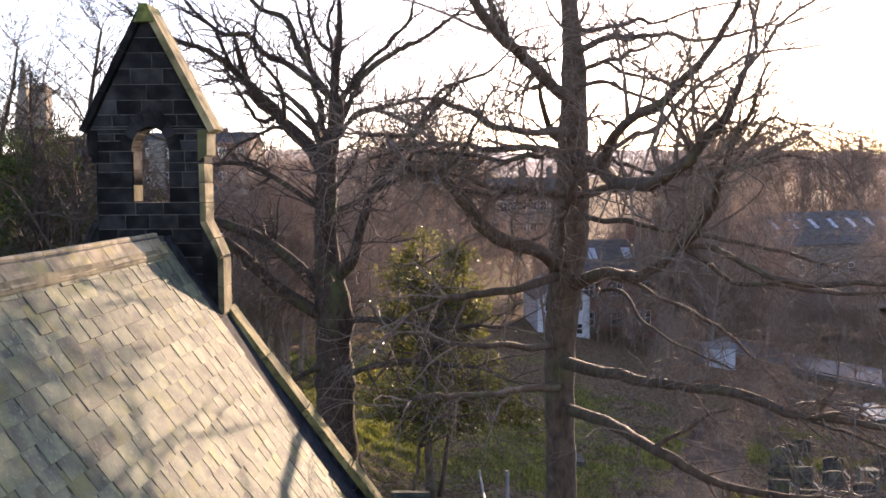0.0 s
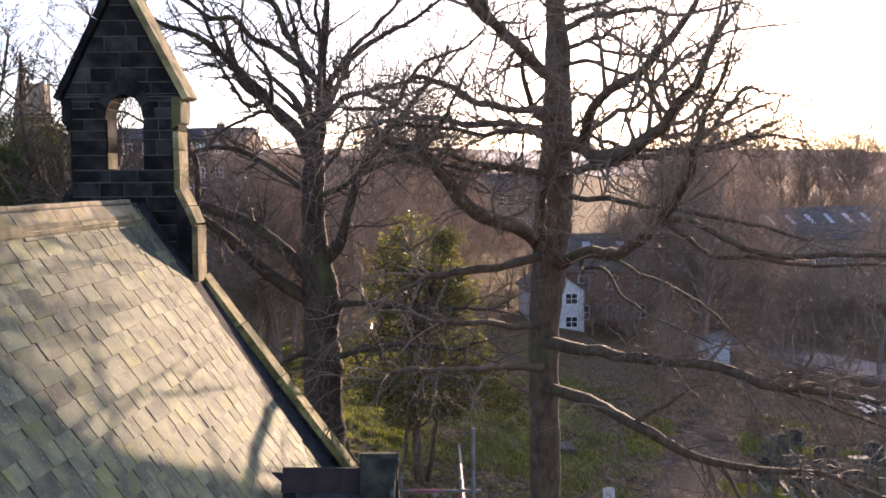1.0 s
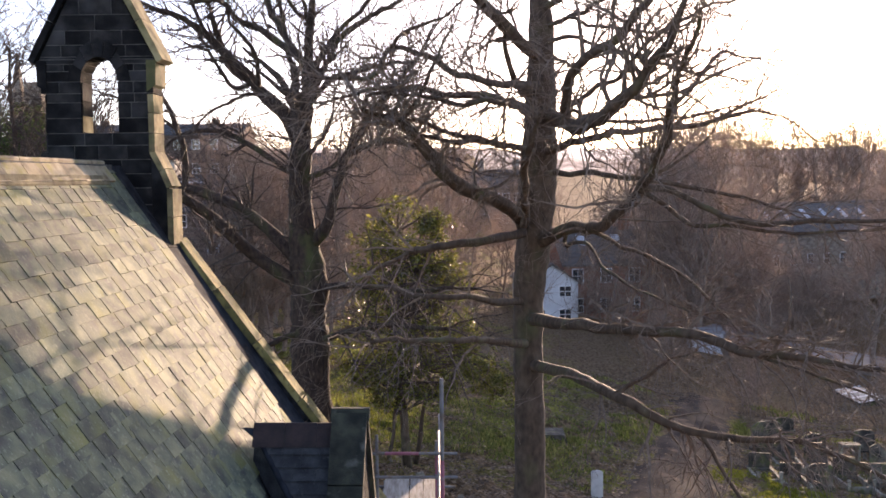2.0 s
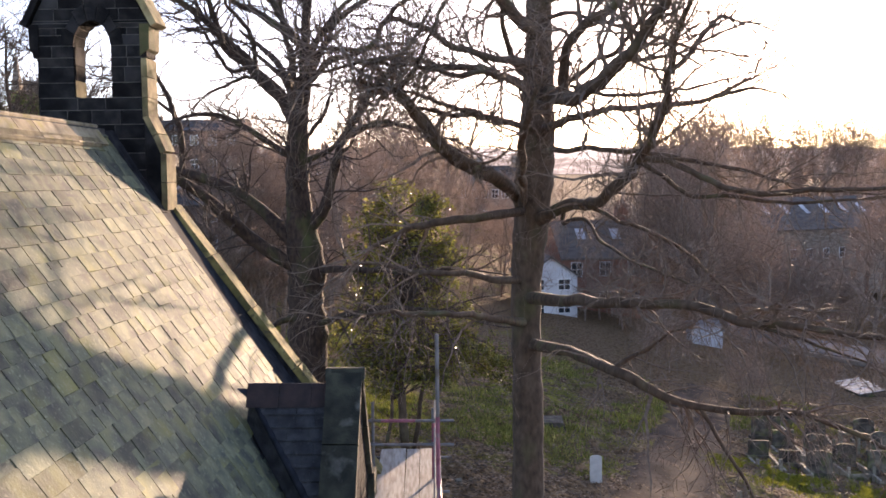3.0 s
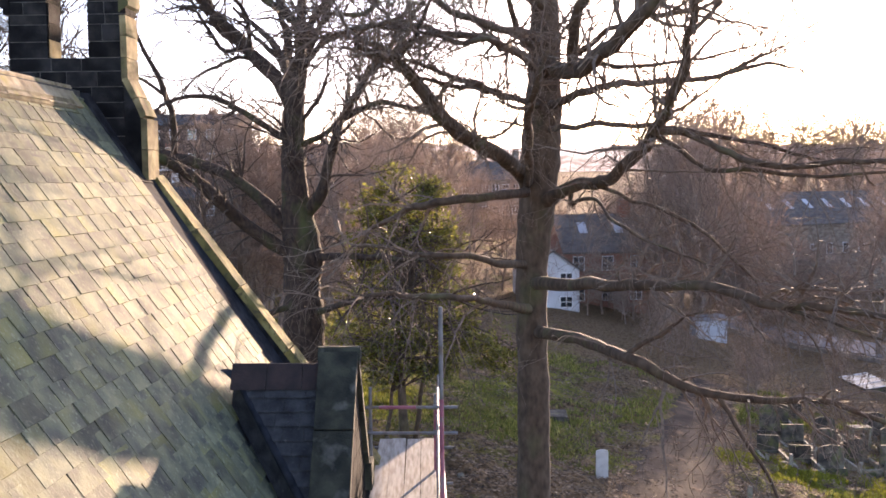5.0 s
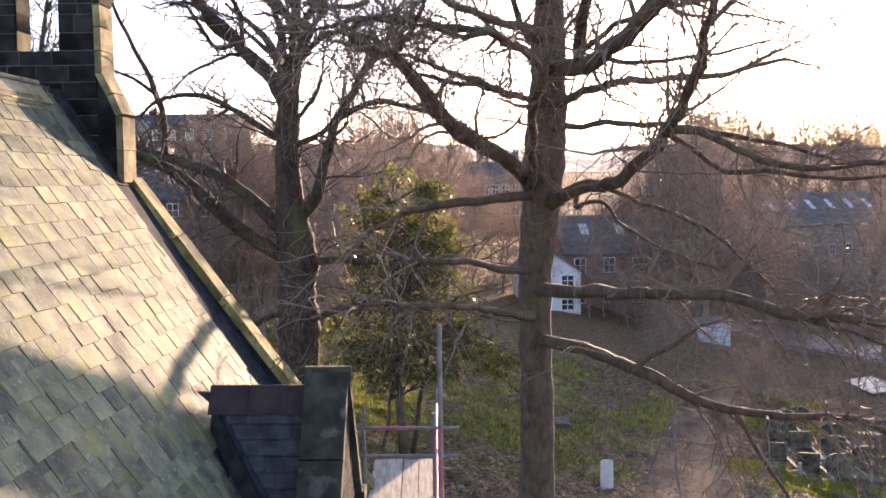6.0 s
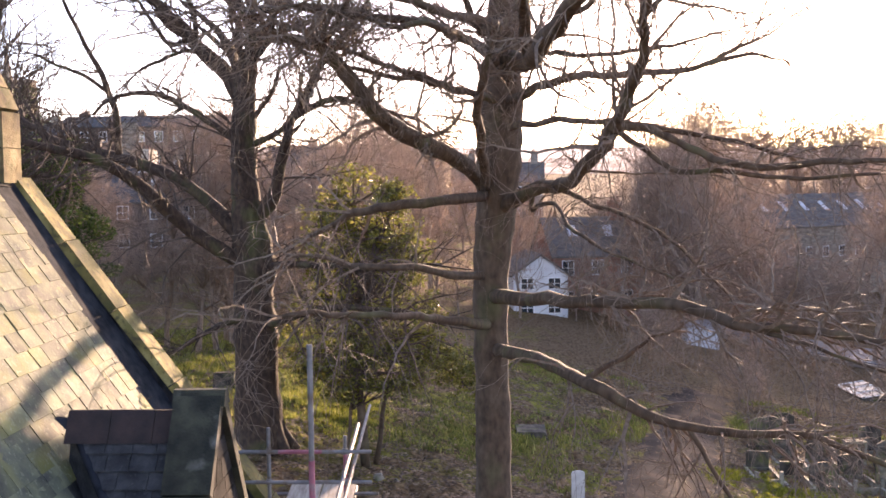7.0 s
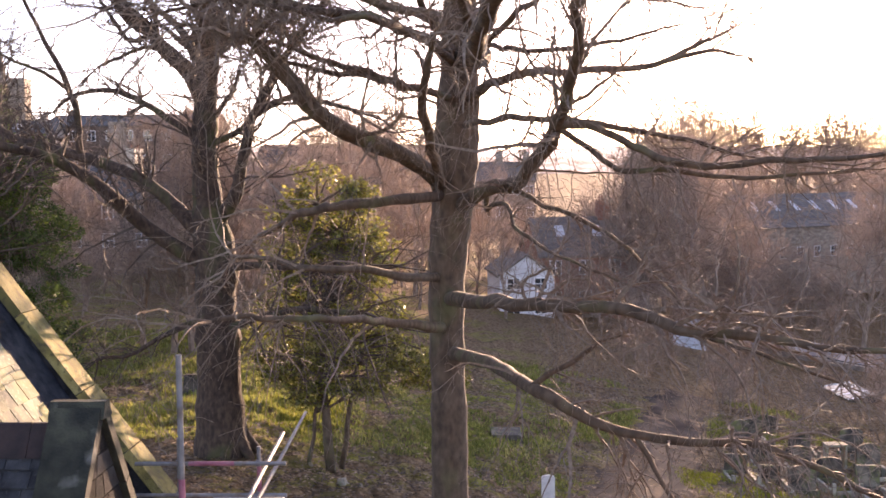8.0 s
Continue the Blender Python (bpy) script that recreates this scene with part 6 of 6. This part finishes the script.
row = house(-25, 98, 18, 9, 3.2, 8.3, 11.5, DARKBRICK, DARKROOF, "dark slate-roofed stone house row with sunlit chimney stacks", 0, 6, 2, (0.315, 0.66, 0.755, 0.84), 0, stack_mat=SUNSTACK, stack_size=(0.8, 1.6, 2.6))
dormer_window = part("dormer_window", Shape().box(-3.1, -0.6, 1.2, 4.4, 9.3, 10.85), DARKBRICK, row)
part("dormer_roof", Shape().box(-3.35, -0.35, 1.0, 4.4, 10.85, 11.05), PAINTWHITE, dormer_window, "white flat dormer roof edge")
for k in range(3):
    part("pane", Shape().box(-2.95 + 0.75 * k, -2.3 + 0.75 * k, 1.14, 1.2, 9.75, 10.6), PAINTWHITE if k == 1 else GLASS, dormer_window)
house(-12, 104, 12, 8, 2.5, 7.2, 10.0, HOUSESTONE, DARKROOF, "stone house behind bare trees", -3, 4, 2, (0.5, 0.8), 1, stack_mat=SUNSTACK, stack_size=(0.8, 2.0, 1.8))
terrace = house(-41, 140, 22, 9, 11, 17.4, 18.8, DARKBRICK, DARKROOF, "dark brick terrace with low grey roof on the rise", 0, 9, 2, (0.1, 0.45, 0.8), stack_size=(1.0, 0.7, 0.9))
part("bay", Shape().box(-2.4, -0.3, -0.7, 0.0, 9.5, 17.8), HOUSESTONE, terrace, "pale stone bay")
house(-52, 130, 9, 9, 9, 15.4, 17.6, HOUSESTONE, DARKROOF, "stone house with low dark roof and rooflight", 8, 3, 2, (0.8,), 1, stack_size=(0.9, 0.8, 0.9))
house(-17, 152, 20, 9, 6, 12.4, 15.0, DARKBRICK, DARKROOF, "long brick terrace half hidden by bare trees", 0, 9, 2, (0.3, 0.7), stack_size=(1.0, 0.9, 0.9))
house(6, 165, 14, 9, 3, 9.6, 12.4, HOUSESTONE, ROOFGREY, "stone terrace half hidden by trees", -4, 9, 2, (0.2, 0.6, 0.9))
church = thing("distant_church", "far grey church tower and slender spire", "church")
part("tower", Shape().box(-171, -164.5, 400, 406, 5, 50), HOUSESTONE, church)
for a in (-171, -165.3):
    part("pinnacle", Shape().hull([(a, 400, 50), (a + 0.8, 400, 50), (a + 0.8, 400.8, 50), (a, 400.8, 50)], [(a + 0.38, 400.38, 53), (a + 0.42, 400.38, 53), (a + 0.42, 400.42, 53), (a + 0.38, 400.42, 53)]), HOUSESTONE, church)
part("spire", Shape().hull([(-177, 400, 38), (-171.6, 400, 38), (-171.6, 405.4, 38), (-177, 405.4, 38)], [(-174.4, 402.6, 61.5), (-174.2, 402.6, 61.5), (-174.2, 402.8, 61.5), (-174.4, 402.8, 61.5)]), HOUSESTONE, church)
part("spire_base", Shape().box(-177, -171.6, 400, 405.4, 5, 38), HOUSESTONE, church)

# ---- grass and leaf litter ----
def tufts():
    rng = random.Random(13)
    g, l = Shape(), Shape()
    for _ in range(58000):
        y = 22 + 42 * rng.random() ** 1.3
        x = rng.uniform(-0.33 * y - 3, 0.36 * y + 3)
        n = noise.noise(Vector((x * 0.16, y * 0.16, 1.7))) + 0.35 * noise.noise(Vector((x * 0.7, y * 0.7, 4.2)))
        n -= 0.07 * max(0.0, 39 - y) if x > -5.5 else 0.0
        z = ground_z(x, y)
        if off_track(x, y) < 1.6 and rng.random() < 0.5:
            continue
        if off_track(x, y) > 1.6 and n > (-0.22 if x < 2 else 0.02 if x < 7 else 0.2):
            for _ in range(6 if x < 4 else 4):
                a = rng.uniform(0, 6.3)
                h, w = rng.uniform(0.07, 0.2) * (1.5 if n > 0.25 else 1.0), rng.uniform(0.014, 0.034)
                cx, cy = x + rng.gauss(0, 0.07), y + rng.gauss(0, 0.07)
                k = len(g.v)
                g.v += [(cx - w * math.cos(a), cy - w * math.sin(a), z - 0.02), (cx + w * math.cos(a), cy + w * math.sin(a), z - 0.02), (cx + rng.gauss(0, 0.06), cy + rng.gauss(0, 0.06), z + h)]
                g.f.append((k, k + 1, k + 2))
        if n < (-0.08 if x < 2 and y > 37 else 0.05 if x < 4 else 0.25):
            for _ in range(2):
                cx, cy = x + rng.gauss(0, 0.12), y + rng.gauss(0, 0.12)
                a, w = rng.uniform(0, 6.3), rng.uniform(0.04, 0.09)
                k = len(l.v)
                c, sn = math.cos(a) * w, math.sin(a) * w
                l.v += [(cx - c, cy - sn, z + 0.03), (cx + sn * 0.6, cy - c * 0.6, z + rng.uniform(0.02, 0.07)), (cx + c, cy + sn, z + rng.uniform(0.02, 0.08)), (cx - sn * 0.6, cy + c * 0.6, z + 0.03)]
                l.f.append((k, k + 1, k + 2, k + 3))
    tagged(part("grass", g, GRASS, None), "rough winter grass tufts lit from behind", "grass", kind="stuff")
    tagged(part("leaf_litter", l, LITTER, None), "fallen brown leaves scattered over the ground", "leaves", kind="stuff")


tufts()


def moss_bank():
    """Bright moss and short grass on the bank before the graves and by the forked tree."""
    rng = random.Random(41)
    g = Shape()
    for k in range(17500):
        t = rng.random()
        x, y = 11.6 + 6.5 * t + rng.gauss(0, 0.5), 44.2 - 2.4 * t + rng.gauss(0, 0.8)
        if k > 13000:
            x, y = rng.gauss(-3.4, 0.9), rng.gauss(41.5, 1.3)
        if noise.noise(Vector((x * 0.6, y * 0.6, 6))) < -0.15:
            continue
        z = ground_z(x, y)
        for _ in range(3):
            a, h, w = rng.uniform(0, 6.3), rng.uniform(0.05, 0.13), rng.uniform(0.02, 0.038)
            cx, cy = x + rng.gauss(0, 0.06), y + rng.gauss(0, 0.06)
            k = len(g.v)
            g.v += [(cx - w * math.cos(a), cy - w * math.sin(a), z - 0.02), (cx + w * math.cos(a), cy + w * math.sin(a), z - 0.02), (cx + rng.gauss(0, 0.03), cy + rng.gauss(0, 0.03), z + h)]
            g.f.append((k, k + 1, k + 2))
    tagged(part("moss", g, MOSS, None), "bright yellow-green moss and short grass bank", "moss", kind="stuff")


moss_bank()

# ---- roof slates, course by course ----
sl = random.Random(29)
GAUGE = 0.226
WIDTHS = (0.3, 0.36, 0.41, 0.46, 0.54)
SLATES = []
for w in WIDTHS:
    b = w / 2 - 0.009
    st = Shape()
    st.hull([(0.0, -b, -0.006), (0.357, -b + 0.003, 0.013), (0.363, b - 0.003, 0.011), (0.0, b, -0.006)], [(0.0, -b, 0.006), (0.354, -b + 0.006, 0.03), (0.36, b - 0.006, 0.028), (0.0, b, 0.006)])
    SLATES.append(st.mesh("slate"))
frame_slope = Matrix((Vector((CS, 0, -SN, 0)), Vector((0, 1, 0, 0)), Vector((SN, 0, CS, 0)), Vector((0, 0, 0, 1)))).transposed()
rest = Shape()
made = 0
for c in range(int(EAVE / GAUGE)):
    s0 = 0.02 + c * GAUGE
    y = Y0 + sl.uniform(0, 0.3)
    while y < Y1 - 0.62:
        k = sl.randrange(5)
        w = WIDTHS[k]
        if y + w > Y1 - 0.54:
            w = Y1 - 0.54 - y - sl.uniform(0, 0.06)
            if w < 0.1:
                break
        cy = y + w / 2
        hidden = abs(cy - DY) < (s0 - 4.6) * 0.55 and s0 > 4.6
        loc = on_slope(s0, cy, 0.014 + sl.uniform(-0.002, 0.006))
        m = Matrix.Translation(loc) @ frame_slope @ pose(0, 0, 0, sl.uniform(-0.8, 0.8), 2.2 + sl.uniform(-0.6, 0.8), sl.uniform(-1.1, 1.1))
        if not hidden:
            if 8.6 < cy and made < 300 and c < 20 and w == WIDTHS[k]:
                part("slate", SLATES[k], SLATE, roof, m=m)
                made += 1
            else:
                b = w / 2 - 0.009
                lo = [(0.0, -b, -0.006), (0.363, -b, 0.012), (0.363, b, 0.011), (0.0, b, -0.006)]
                hi = [(0.0, -b, 0.006), (0.36, -b, 0.028), (0.363, b, 0.026), (0.0, b, 0.006)]
                rest.hull([m @ Vector(p) for p in lo], [m @ Vector(p) for p in hi])
        y += w
tagged(part("slating", rest, SLATE_FAR, roof), kind="stuff")
